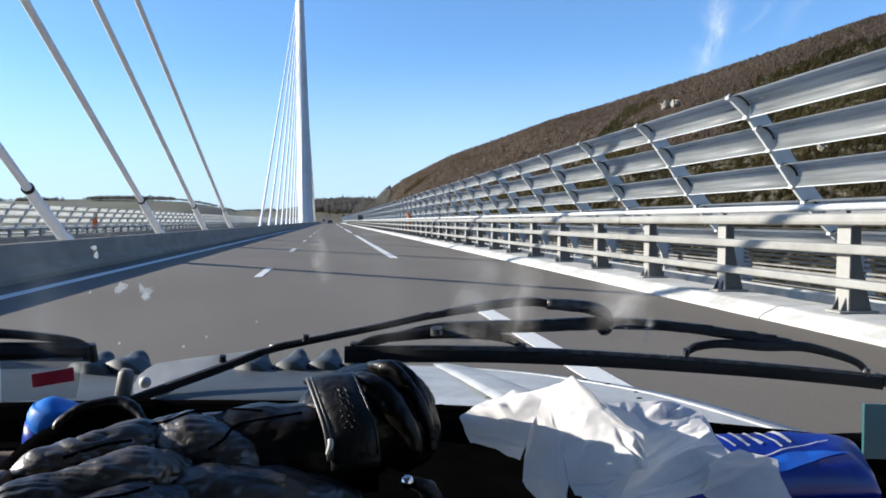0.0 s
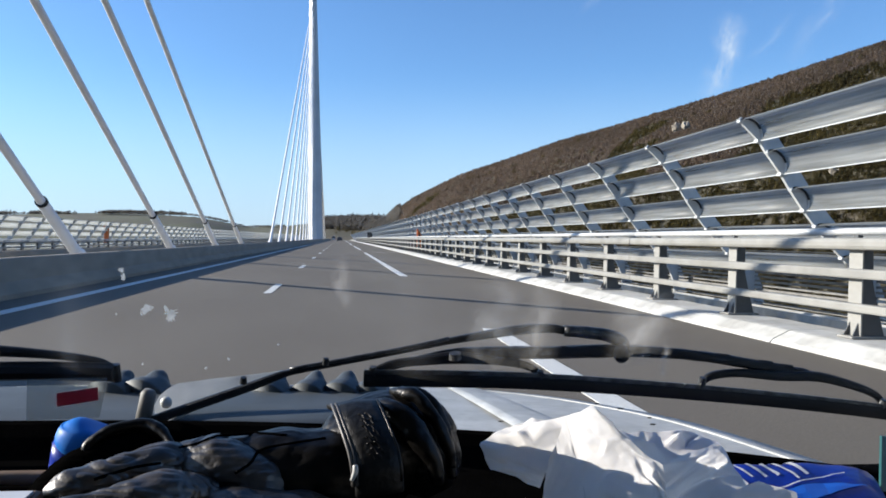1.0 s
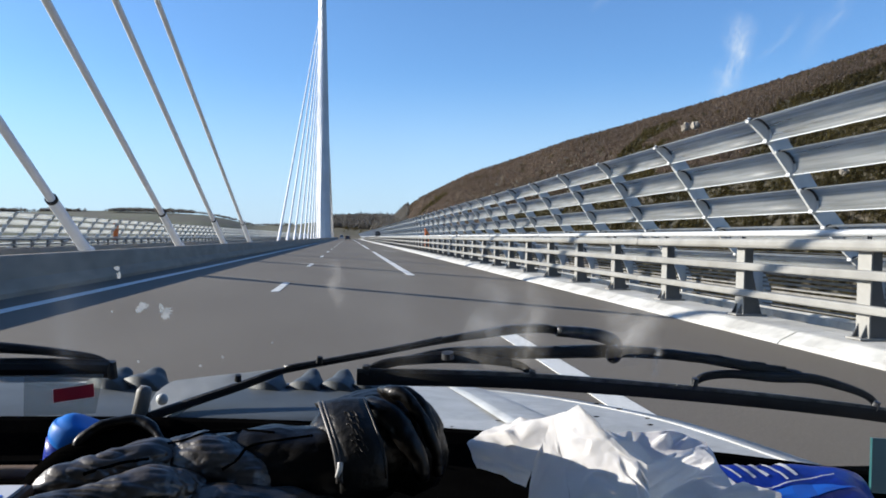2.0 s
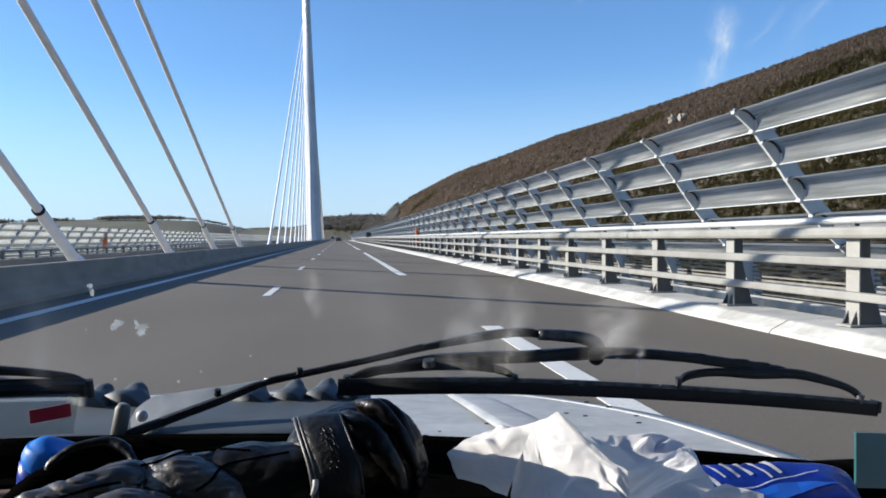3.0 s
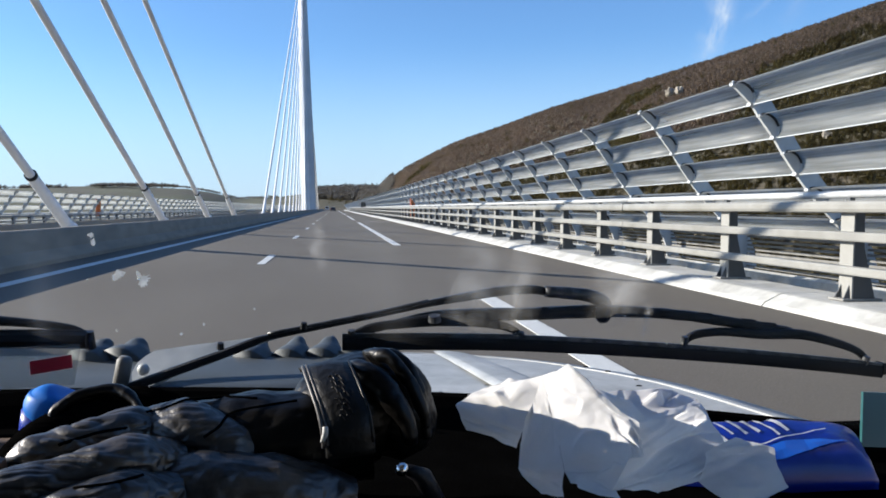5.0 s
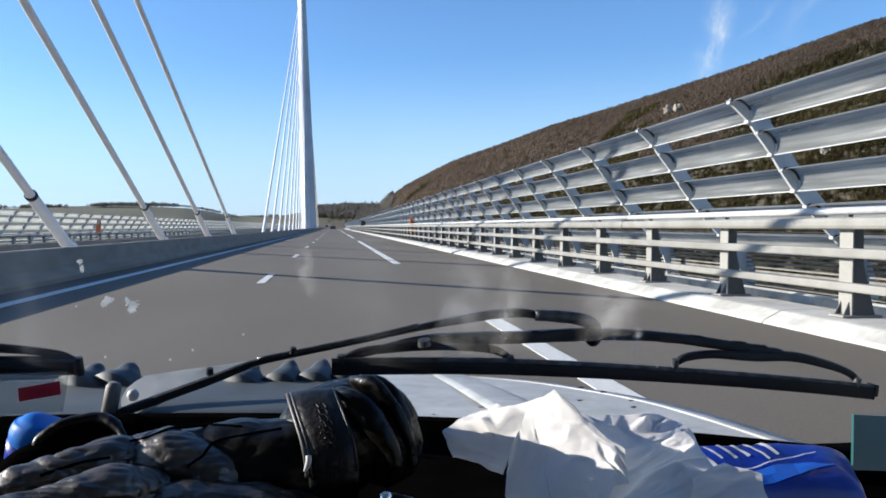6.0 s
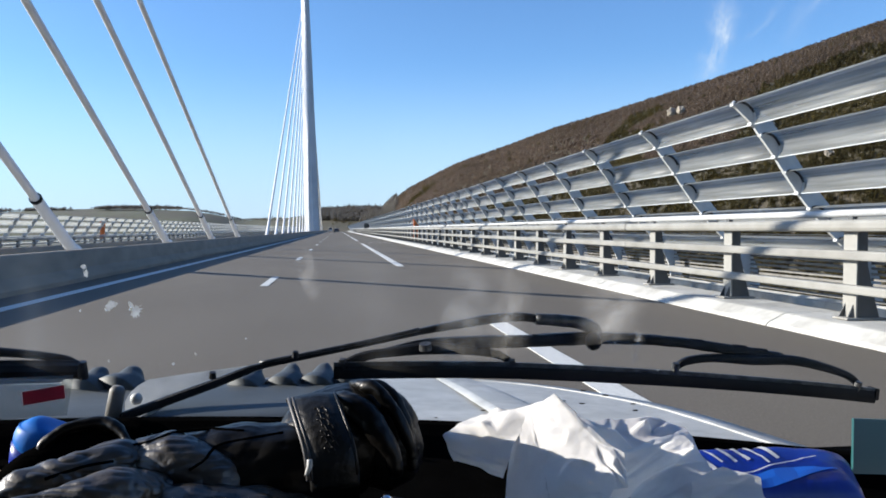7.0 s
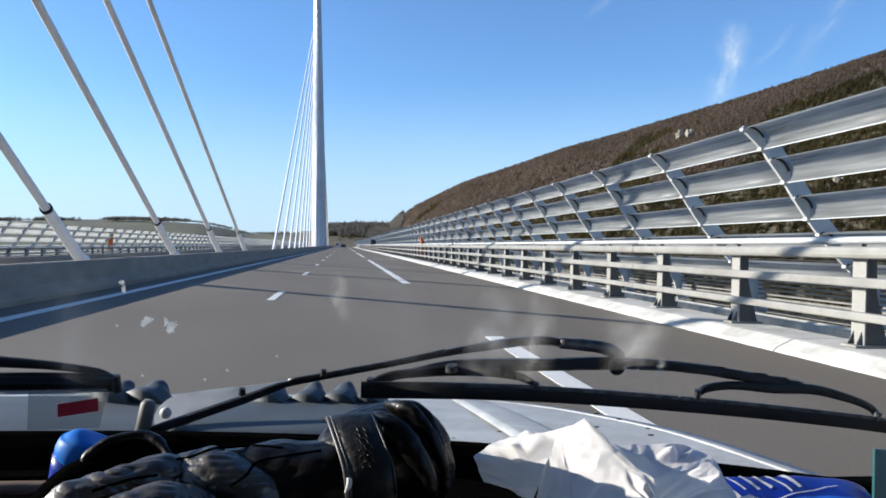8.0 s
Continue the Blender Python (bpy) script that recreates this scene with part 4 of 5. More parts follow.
# paper label with a red bar, stuck to the glass
bm = bmesh.new()
c = [on_glass(*p, -0.003) for p in ((-0.276, 1.0355), (-0.209, 1.0375), (-0.222, 0.997), (-0.285, 0.994))]
d = [q + Vector((0, 0.001, 0)) for q in c]
vv = [bm.verts.new(q) for q in c + d]
for q in ((0, 1, 2, 3), (4, 5, 6, 7), (0, 1, 5, 4), (1, 2, 6, 5), (2, 3, 7, 6), (3, 0, 4, 7)):
    bm.faces.new([vv[i] for i in q])
part("windscreen_sticker", bm, STICKER, glass, "pale translucent sticker with a red bar")
bm = bmesh.new()
c = [on_glass(*p, -0.005) for p in ((-0.2542, 1.0215), (-0.2189, 1.0277), (-0.2203, 1.0147), (-0.2561, 1.0083))]
d = [q + Vector((0, 0.001, 0)) for q in c]
vv = [bm.verts.new(q) for q in c + d]
for q in ((0, 1, 2, 3), (4, 5, 6, 7), (0, 1, 5, 4), (1, 2, 6, 5), (2, 3, 7, 6), (3, 0, 4, 7)):
    bm.faces.new([vv[i] for i in q])
part("red_bar", bm, RED_PRINT, glass, "red printed bar")


def glass_tube(pts, out, **k):
    """A tube along the glass from (x, z, radius) points."""
    return tube([(*on_glass(x, z, out), r) for x, z, r in pts], **k)


# wipers
wiper = tagged(new("wiper"), "black windscreen wiper at rest")
wiper.parent = van
part("arm", glass_tube([(-0.182, 0.991, 0.0056), (-0.13, 1.0112, 0.0056), (-0.0895, 1.0268, 0.0054), (-0.062, 1.0383, 0.0048), (-0.05, 1.0425, 0.0036), (-0.019, 1.0492, 0.0032), (0.0415, 1.0623, 0.0032), (0.092, 1.0742, 0.004),
                        (0.138, 1.083, 0.0056), (0.163, 1.0866, 0.0056), (0.184, 1.0875, 0.0054), (0.199, 1.0855, 0.005)], 0.03, segs=16, flat=0.8, square=0.8), WIPER_BLACK, wiper, smooth=False)
# thin grey strip added along the arm as its highlight
part("arm_spring", glass_tube([(-0.05, 1.0458, 0.0018), (-0.019, 1.0522, 0.0018), (0.0415, 1.0645, 0.002), (0.092, 1.0765, 0.002)], 0.024, segs=8), WIPER_WORN, wiper, "grey strip for the highlight along the arm", True)
part("arm_hook", glass_tube([(0.198, 1.0852, 0.0062), (0.219, 1.0838, 0.0068), (0.2385, 1.0814, 0.007), (0.2514, 1.0767, 0.0078), (0.2575, 1.0695, 0.0074), (0.2585, 1.062, 0.005)], 0.026, segs=16, flat=0.9, square=0.6,
                            rough=0.0008, freq=160), WIPER_WORN, wiper, "worn grey hook of the arm", True)
bm = bmesh.new()
r = bmesh.ops.create_uvsphere(bm, u_segments=16, v_segments=12, radius=0.0085)
for w in r["verts"]:
    w.co = Vector((w.co.x, w.co.y * 0.8, w.co.z * 1.1)) + on_glass(0.258, 1.0625, 0.008)
part("pivot_knob", bm, WIPER_BLACK, wiper, "round grey pivot", True)
part("main_yoke", glass_tube([(0.032, 1.046, 0.003), (0.068, 1.0555, 0.005), (0.101, 1.0605, 0.0075), (0.145, 1.063, 0.007), (0.193, 1.0635, 0.007), (0.252, 1.0655, 0.007), (0.297, 1.064, 0.0065), (0.344, 1.0595, 0.0062),
                              (0.398, 1.0515, 0.006), (0.45, 1.0425, 0.0058), (0.454, 1.0415, 0.0045)], 0.02, segs=16, flat=0.85, square=0.75, rough=0.0009, freq=130), WIPER_BLACK, wiper, smooth=False)
for x, z in ((0.205, 1.0705), (0.315, 1.0685), (0.36, 1.064), (0.407, 1.057), (0.43, 1.053)):
    part("yoke_lug", glass_tube([(x - 0.007, z - 0.0026, 0.0024), (x + 0.007, z - 0.0042, 0.0024)], 0.018, segs=8, steps=1, square=0.8), WIPER_BLACK, wiper)
for s, pts in enumerate(([(0.025, 1.0445, 0.003), (0.042, 1.051, 0.004), (0.068, 1.0545, 0.0045), (0.101, 1.058, 0.006), (0.141, 1.055, 0.0045), (0.168, 1.05, 0.004), (0.183, 1.0405, 0.003)],
                         [(0.348, 1.0335, 0.003), (0.358, 1.04, 0.004), (0.3835, 1.0425, 0.0042), (0.426, 1.0395, 0.0052), (0.468, 1.0385, 0.0052), (0.509, 1.029, 0.0045), (0.538, 1.019, 0.0038), (0.5545, 1.008, 0.003)])):
    part("small_yoke", glass_tube(pts, 0.014, segs=16, square=0.7), WIPER_BLACK, wiper, smooth=False)
    for x, z in ((pts[0][0], pts[0][1]), (pts[-1][0], pts[-1][1])):
        part("claw", glass_tube([(x - 0.001, z + 0.004, 0.003), (x, z - 0.006, 0.0034)], 0.004, segs=12, steps=1, square=0.6), WIPER_WORN, wiper)
blade_line = [(0.016, 1.037), (0.1, 1.0362), (0.181, 1.0335), (0.295, 1.0255), (0.416, 1.0145), (0.5125, 1.0037), (0.575, 0.9955)]
part("blade_rubber", glass_tube([(x, z - 0.001, 0.0068) for x, z in blade_line], 0.006, segs=12, flat=1.0, square=0.8), BLACK_RUBBER, wiper)
part("blade_spine", glass_tube([(x, z + 0.0062, 0.0022) for x, z in blade_line], 0.003, segs=12, square=0.7), WIPER_WORN, wiper, "grey metal spine")
part("blade_end", glass_tube([(0.5735, 0.998, 0.0068), (0.578, 0.9975, 0.0062)], 0.006, segs=12, steps=1, square=0.8), BLACK_RUBBER, wiper)
part("arm_rivet", glass_tube([(0.0985, 1.0625, 0.0055), (0.0995, 1.0565, 0.0062)], 0.004, segs=14, steps=1), WIPER_WORN, wiper, "shiny rivet")
for x, z in ((-0.0185, 1.0535), (-0.092, 1.0345)):
    part("arm_collar", glass_tube([(x, z - 0.003, 0.0035), (x + 0.0005, z + 0.003, 0.0028)], 0.02, segs=10, steps=1), WIPER_BLACK, wiper)
# the other wiper, its tip only in view
wiper2 = new("wiper")
wiper2.parent = van
wiper2["label"] = "black windscreen wiper at rest"
line2 = [(-0.75, 1.02), (-0.5, 1.04), (-0.292, 1.0425), (-0.246, 1.0425), (-0.203, 1.0415)]
part("blade_rubber", glass_tube([(x, z, 0.0075) for x, z in line2], 0.006, segs=8), BLACK_RUBBER, wiper2)
part("blade_spine", glass_tube([(x, z + 0.007, 0.003) for x, z in line2], 0.01, segs=8), WIPER_BLACK, wiper2, smooth=True)
part("small_yoke", glass_tube([(-0.4, 1.055, 0.005), (-0.33, 1.064, 0.0055), (-0.287, 1.062, 0.005), (-0.25, 1.059, 0.004), (-0.215, 1.0535, 0.0035), (-0.203, 1.047, 0.003)], 0.014, segs=8), WIPER_BLACK, wiper2, smooth=True)
part("claw", glass_tube([(-0.2, 1.05, 0.004), (-0.201, 1.034, 0.0045)], 0.012, segs=8, steps=1), WIPER_WORN, wiper2)

# cowl in front of the glass: riveted plate, grey cover with a row of knobs
cowl = new("cowl")
cowl.parent = van
bm = bmesh.new()
c = [(-0.184, 0.975), (-0.185, 0.997), (-0.18, 1.0065), (-0.172, 1.0135), (-0.163, 1.0185), (-0.127, 1.0235), (-0.074, 1.0295), (-0.03, 1.0365), (-0.032, 1.036), (-0.065, 1.0265), (-0.098, 1.0145), (-0.14, 0.999), (-0.165, 0.985)]
a, b = [], []
for x, z in c:
    k = (0.765 + (z - 0.985) * 1.4) / 0.77
    p = SEAT + (Vector((x, 0.77, z)) - SEAT) * k
    a.append(bm.verts.new(p))
    b.append(bm.verts.new(p + Vector((0, 0.004, -0.004))))
bm.faces.new(a), bm.faces.new(b[::-1])
for i in range(len(c)):
    bm.faces.new((a[i], a[(i + 1) % len(c)], b[(i + 1) % len(c)], b[i]))
part("cowl_plate", bm, COWL_METAL, cowl, "pale metal cowl plate")
bm = bmesh.new()
r = bmesh.ops.create_uvsphere(bm, u_segments=12, v_segments=8, radius=0.006)
for w in r["verts"]:
    w.co = Vector((w.co.x, w.co.y * 0.8, w.co.z)) + Vector((-0.1745, 0.772, 0.9995))
part("cowl_rivet", bm, COWL_METAL, cowl, "round-headed rivet", True)
part("spindle", tube([(-0.191, 0.75, 0.985, 0.0072), (-0.186, 0.75, 1.0125, 0.0072), (-0.185, 0.75, 1.0165, 0.005)], segs=14, steps=1), WIRE, cowl, "bare grey wiper spindle", True)
# grey scuttle plate between glass and bonnet, with a row of bumps along its front edge
bm = bmesh.new()
rows_ = []
for i in range(24):
    x = -1.05 + 1.105 * i / 23
    rows_.append([bm.verts.new((x, y, z + 0.0015 * noise.noise(Vector((x * 9, y * 9, 0))))) for y, z in
                  ((0.745, 0.955), (0.748, 0.978), (0.77, 0.984), (0.82, 0.985), (0.88, 0.986), (0.925, 0.986), (0.94, 0.98), (0.945, 0.93))])
for r0, r1 in zip(rows_, rows_[1:]):
    for i in range(7):
        bm.faces.new((r0[i], r0[i + 1], r1[i + 1], r1[i]))
bm.faces.new(rows_[-1]), bm.faces.new(rows_[0][::-1])
part("scuttle_plate", bm, SHADED_PLASTIC, cowl, "dusty grey scuttle plate, its shade put into the colour", True)
for x, s_ in ((-0.254, 0.019), (-0.217, 0.02), (-0.078, 0.016), (-0.034, 0.0165), (0.004, 0.017), (0.036, 0.015)):
    part("scuttle_bump", tube([(x - 0.008, 0.895, 0.974, s_ * 1.55), (x - 0.002, 0.91, 0.983, s_ * 1.2), (x, 0.92, 0.992, s_ * 0.78), (x + 0.002, 0.926, 0.999, s_ * 0.5), (x + 0.003, 0.929, 1.003, s_ * 0.2)], segs=18, rough=0.0015, freq=70), SHADED_PLASTIC, cowl, smooth=True)

# dashboard: falls towards its right end as the windscreen curves
def dash_z(x):
    x = max(x, -0.25)
    return 0.9755 - 0.045 * x - 0.09 * x * x


dash = new("dashboard")
dash.parent = van
bm = bmesh.new()
rows_ = []
SECTION = [(0.735, 0.0), (0.728, 0.012), (0.712, 0.012), (0.70, 0.004), (0.685, -0.012), (0.6, -0.012), (0.42, -0.012), (0.3, -0.012), (0.27, -0.03), (0.26, -0.3)]
xs = [-1.1 + 0.05 * i for i in range(36)]
for x in xs:
    rows_.append([bm.verts.new((x, y, dash_z(x) + dz)) for y, dz in SECTION])
for r0, r1 in zip(rows_, rows_[1:]):
    for i in range(len(SECTION) - 1):
        bm.faces.new((r0[i], r0[i + 1], r1[i + 1], r1[i]))
part("dash_top", bm, DASH_BLACK, dash, "black grained dash top")
part("dash_trim", tube([(x, 0.61, dash_z(x) - 0.004, 0.006) for x in (-0.9, -0.6, -0.3, -0.2, -0.1)], segs=8), DASH_BROWN, dash, "brown dash ledge", True)
part("seal", tube([(x, 0.738, dash_z(x) - 0.001, 0.007) for x in (-1.1, -0.3, -0.1, 0.1, 0.25, 0.4, 0.55, 0.66)], segs=8), BLACK_RUBBER, dash, "black windscreen seal", True)
part("bulkhead", box(-1.1, 0.66, 0.74, 0.78, 0.3, 0.925), DASH_BLACK, dash)
# the rest of the cab that closes it round the camera
part("roof", box(-1.12, 0.68, -0.9, 0.43, 1.76, 1.8, 0.015), BODY_WHITE, van)
part("rear_wall", box(-1.1, 0.66, -0.95, -0.9, 0.3, 1.76), HEADLINER, van)
part("cab_floor", box(-1.1, 0.66, -0.9, 0.74, 0.26, 0.3), HEADLINER, van)
for x0, x1 in ((-1.15, -1.1), (0.66, 0.71)):
    part("door", box(x0, x1, -0.9, 0.78, 0.3, 0.95, 0.01), BODY_WHITE, van)
for x0, x1 in ((-1.15, -1.1), (0.66, 0.71)):
    part("side_wall", box(x0, x1, -0.9, -0.6, 0.95, 1.76, 0.01), BODY_WHITE, van)
for x0, x1 in ((-1.15, -1.1), (0.66, 0.71)):
    part("door_frame", box(x0, x1, -0.6, 0.5, 1.7, 1.77, 0.01), BODY_WHITE, van)
for x in (-1.1, 0.66):
    part("windscreen_pillar", tube([(x, 0.735, 0.94, 0.014), (x, 0.585, 1.56, 0.014), (x, 0.525, 1.69, 0.014), (x, 0.43, 1.77, 0.014)], segs=8, steps=1), BODY_WHITE, van)
for sx in (-1.1, 0.6):
    for sy in (1.15, -0.7):
        wh = part("wheel", tube([(sx - 0.08, sy, 0.3, 0.3), (sx + 0.08, sy, 0.3, 0.3)], segs=24, steps=1), BLACK_RUBBER, van)
part("lower_body", box(-1.0, 0.5, -0.9, 1.6, 0.22, 0.55, 0.04), BODY_WHITE, van)


# ---------------------------------------------------------------- things on the dashboard
def leather_glove():
    ob = thing("leather_glove", "crumpled black leather motorcycle glove lying on the dashboard", "glove")
    made = []

    def limb(name, pts, label="", mat=LEATHER, **k):
        o = dict(segs=110, steps=34, rough=0.0013, freq=42, crease=0.0007)
        o.update(k)
        q = part(name, tube(pts, **o), mat, ob, label, True)
        made.append(q)
        return q

    palm = limb("palm", [(-0.115, 0.505, 1.0, 0.014), (-0.095, 0.508, 1.005, 0.026), (-0.05, 0.512, 1.004, 0.033), (0.0, 0.515, 1.006, 0.034), (0.03, 0.517, 1.01, 0.034)],
                rough=0.0034, freq=30, flat=0.95, seed=1)
    # knuckle, fingers and thumb take the lighter copy, as if sunlit
    limb("knuckle", [(-0.118, 0.5, 1.008, 0.008), (-0.104, 0.502, 1.014, 0.017), (-0.088, 0.5, 1.016, 0.021), (-0.07, 0.494, 1.012, 0.021), (-0.053, 0.485, 1.005, 0.017), (-0.043, 0.478, 0.999, 0.008)], seed=9, mat=LEATHER_LIT, rough=0.002, crease=0.001)
    limb("finger", [(-0.1, 0.502, 1.018, 0.013), (-0.116, 0.492, 1.021, 0.0155), (-0.136, 0.481, 1.019, 0.0135), (-0.152, 0.473, 1.017, 0.012), (-0.166, 0.468, 1.015, 0.0105), (-0.176, 0.465, 1.013, 0.004)], seed=3.1, mat=LEATHER_LIT, flat=0.86, rough=0.002, crease=0.0013)
    limb("finger", [(-0.085, 0.478, 1.006, 0.014), (-0.106, 0.462, 1.01, 0.0185), (-0.13, 0.451, 1.008, 0.0165), (-0.152, 0.443, 1.006, 0.014), (-0.17, 0.437, 1.005, 0.011), (-0.18, 0.435, 1.003, 0.004)], seed=6.2, mat=LEATHER_LIT, flat=0.86, rough=0.002, crease=0.0013)
    limb("finger", [(-0.08, 0.452, 0.994, 0.014), (-0.108, 0.436, 0.999, 0.016), (-0.13, 0.428, 0.997, 0.014), (-0.152, 0.422, 0.993, 0.011), (-0.162, 0.42, 0.991, 0.004)], seed=12.4, mat=LEATHER_LIT, flat=0.86, rough=0.002, crease=0.0013)
    limb("lining", [(-0.095, 0.54, 1.0, 0.02), (-0.115, 0.54, 1.012, 0.0235), (-0.14, 0.538, 1.013, 0.0215), (-0.16, 0.528, 1.009, 0.019), (-0.178, 0.518, 1.001, 0.019), (-0.194, 0.508, 0.992, 0.012), (-0.202, 0.503, 0.986, 0.004)], seed=15.5, mat=DASH_BLACK, label="black inner lining")
    limb("thumb", [(-0.105, 0.47, 0.985, 0.012), (-0.08, 0.466, 0.99, 0.022), (-0.05, 0.466, 0.988, 0.024), (-0.01, 0.47, 0.982, 0.022), (0.02, 0.475, 0.978, 0.015)], rough=0.003, seed=18.6, mat=LEATHER_LIT)
    # rolled edge of the open lining behind the fingers
    limb("fold_edge", [(-0.172, 0.518, 1.018, 0.003), (-0.168, 0.522, 1.026, 0.0038), (-0.157, 0.527, 1.034, 0.004), (-0.14, 0.53, 1.037, 0.0042), (-0.126, 0.526, 1.034, 0.004), (-0.117, 0.517, 1.028, 0.0035), (-0.112, 0.508, 1.02, 0.003)],
         "rolled leather edge", segs=16, steps=10, rough=0.001, freq=90, crease=0.0002)
    # cuff, folded over towards its opening
    cuff = limb("cuff", [(0.0, 0.522, 1.008, 0.032), (0.012, 0.524, 1.017, 0.036), (0.026, 0.527, 1.021, 0.038), (0.043, 0.53, 1.02, 0.037), (0.052, 0.528, 1.011, 0.031), (0.059, 0.524, 1.0, 0.023), (0.064, 0.52, 0.99, 0.01)],
                steps=16, rough=0.002, seed=4)
    for name, pts in (("cuff_roll", [(0.018, 0.525, 1.052, 0.004), (0.026, 0.505, 1.053, 0.0065), (0.036, 0.495, 1.047, 0.0085), (0.046, 0.488, 1.036, 0.008), (0.054, 0.484, 1.022, 0.006), (0.058, 0.484, 1.008, 0.004)]),
                      ("cuff_roll", [(0.03, 0.53, 1.058, 0.003), (0.038, 0.513, 1.061, 0.0045), (0.047, 0.506, 1.058, 0.0048), (0.056, 0.501, 1.047, 0.0048), (0.064, 0.497, 1.032, 0.0044), (0.069, 0.496, 1.015, 0.003)]),
                      ("cuff_roll", [(0.04, 0.532, 1.057, 0.003), (0.048, 0.522, 1.059, 0.0042), (0.056, 0.517, 1.053, 0.005), (0.063, 0.512, 1.04, 0.005), (0.068, 0.509, 1.022, 0.0045), (0.071, 0.508, 1.004, 0.003)])):
        limb(name, pts, "rolled cuff edge", segs=24, steps=10, rough=0.0012, freq=80, crease=0.0004)
    # flat strap over the wrist
    line = smooth_path([(-0.014, 0.53, 1.05), (-0.0115, 0.508, 1.0545), (-0.009, 0.49, 1.0535), (-0.004, 0.472, 1.045), (0.0005, 0.461, 1.035), (0.003, 0.456, 1.024), (0.004, 0.457, 1.01)], 4)

    def strap_at(i, u, e=0.0):
        p, a, b = Vector(line[i]), Vector(line[max(i - 1, 0)]), Vector(line[min(i + 1, len(line) - 1)])
        n_ = Vector((1, 0, 0)).cross(b - a).normalized()
        n_ = -n_ if n_.y > 0 else n_
        return p + Vector((0.0295 * u, 0, 0.003 * u)) + n_ * (e + 0.0015 * sin(pi * u))
    bm = bmesh.new()
    us = [0, 0.04, 0.25, 0.5, 0.75, 0.96, 1.0]
    grid = [[bm.verts.new(strap_at(i, u, 0.0 if u in (0, 1.0) else 0.0022)) for u in us] for i in range(len(line))]
    for r0, r1 in zip(grid, grid[1:]):
        for j in range(len(us) - 1):
            bm.faces.new((r0[j], r0[j + 1], r1[j + 1], r1[j]))
    strap = part("strap", bm, LEATHER_DULL, ob, "flat wrist strap with embossed marks", True)
    so = strap.modifiers.new("thickness", "SOLIDIFY")
    so.thickness = 0.002
    rng = random.Random(11)
    for i in range(10, 18):
        u0 = rng.uniform(0.36, 0.46)
        for k in range(2):
            ua = u0 + 0.14 * k
            part("embossing", tube([(*strap_at(i, ua, 0.0022), 0.0005), (*strap_at(i, ua + 0.06, 0.0024), 0.0006), (*strap_at(min(i + 1, 19), ua + rng.uniform(0.08, 0.12), 0.0022), 0.0005)], segs=6, steps=3), LEATHER, strap, smooth=True)
    for u, r, mt in ((-0.03, 0.0013, THREAD), (0.05, 0.0009, THREAD), (0.95, 0.0009, LEATHER)):
        part("strap_edge", tube([(*strap_at(i, u, 0.0018), r) for i in range(6, len(line) - 2)], segs=8, steps=2), mt, strap, "bound strap edge", True)
    part("strap_tip", tube([(0.0035, 0.4535, 1.03, 0.0016), (0.0035, 0.4525, 1.026, 0.0018), (0.0015, 0.4525, 1.021, 0.001)], segs=8), COWL_METAL, strap, "pale metal strap tip", True)
    # sewn seams that follow the leather
    verts_, polys = [], []
    for q in made:
        n0 = len(verts_)
        verts_ += [v.co.copy() for v in q.data.vertices]
        polys += [[n0 + k for k in f.vertices] for f in q.data.polygons]
    tree = BVHTree.FromPolygons(verts_, polys)
    for targets in ([(-0.108, 0.5, 1.029), (-0.098, 0.5, 1.031), (-0.084, 0.5, 1.036), (-0.065, 0.5, 1.038), (-0.04, 0.5, 1.036)],
                    [(-0.073, 0.5, 1.012), (-0.064, 0.5, 1.018), (-0.056, 0.5, 1.027), (-0.036, 0.5, 1.031), (-0.015, 0.5, 1.034)],
                    [(-0.112, 0.47, 1.028), (-0.13, 0.47, 1.025), (-0.15, 0.47, 1.019)],
                    [(-0.098, 0.45, 1.006), (-0.115, 0.45, 1.002), (-0.135, 0.45, 1.0)]):
        pts = []
        for p in smooth_path(targets, 6):
            hit = tree.ray_cast(SEAT, (Vector(p) - SEAT).normalized())[0]
            if hit is not None:
                pts.append((*(hit + (hit - SEAT).normalized() * 0.0005), 0.0011))
        if len(pts) > 3:
            part("seam", tube(pts, segs=6, steps=1), DASH_BLACK, palm, "stitched seam", True)
    return on_deck(ob)


leather_glove()


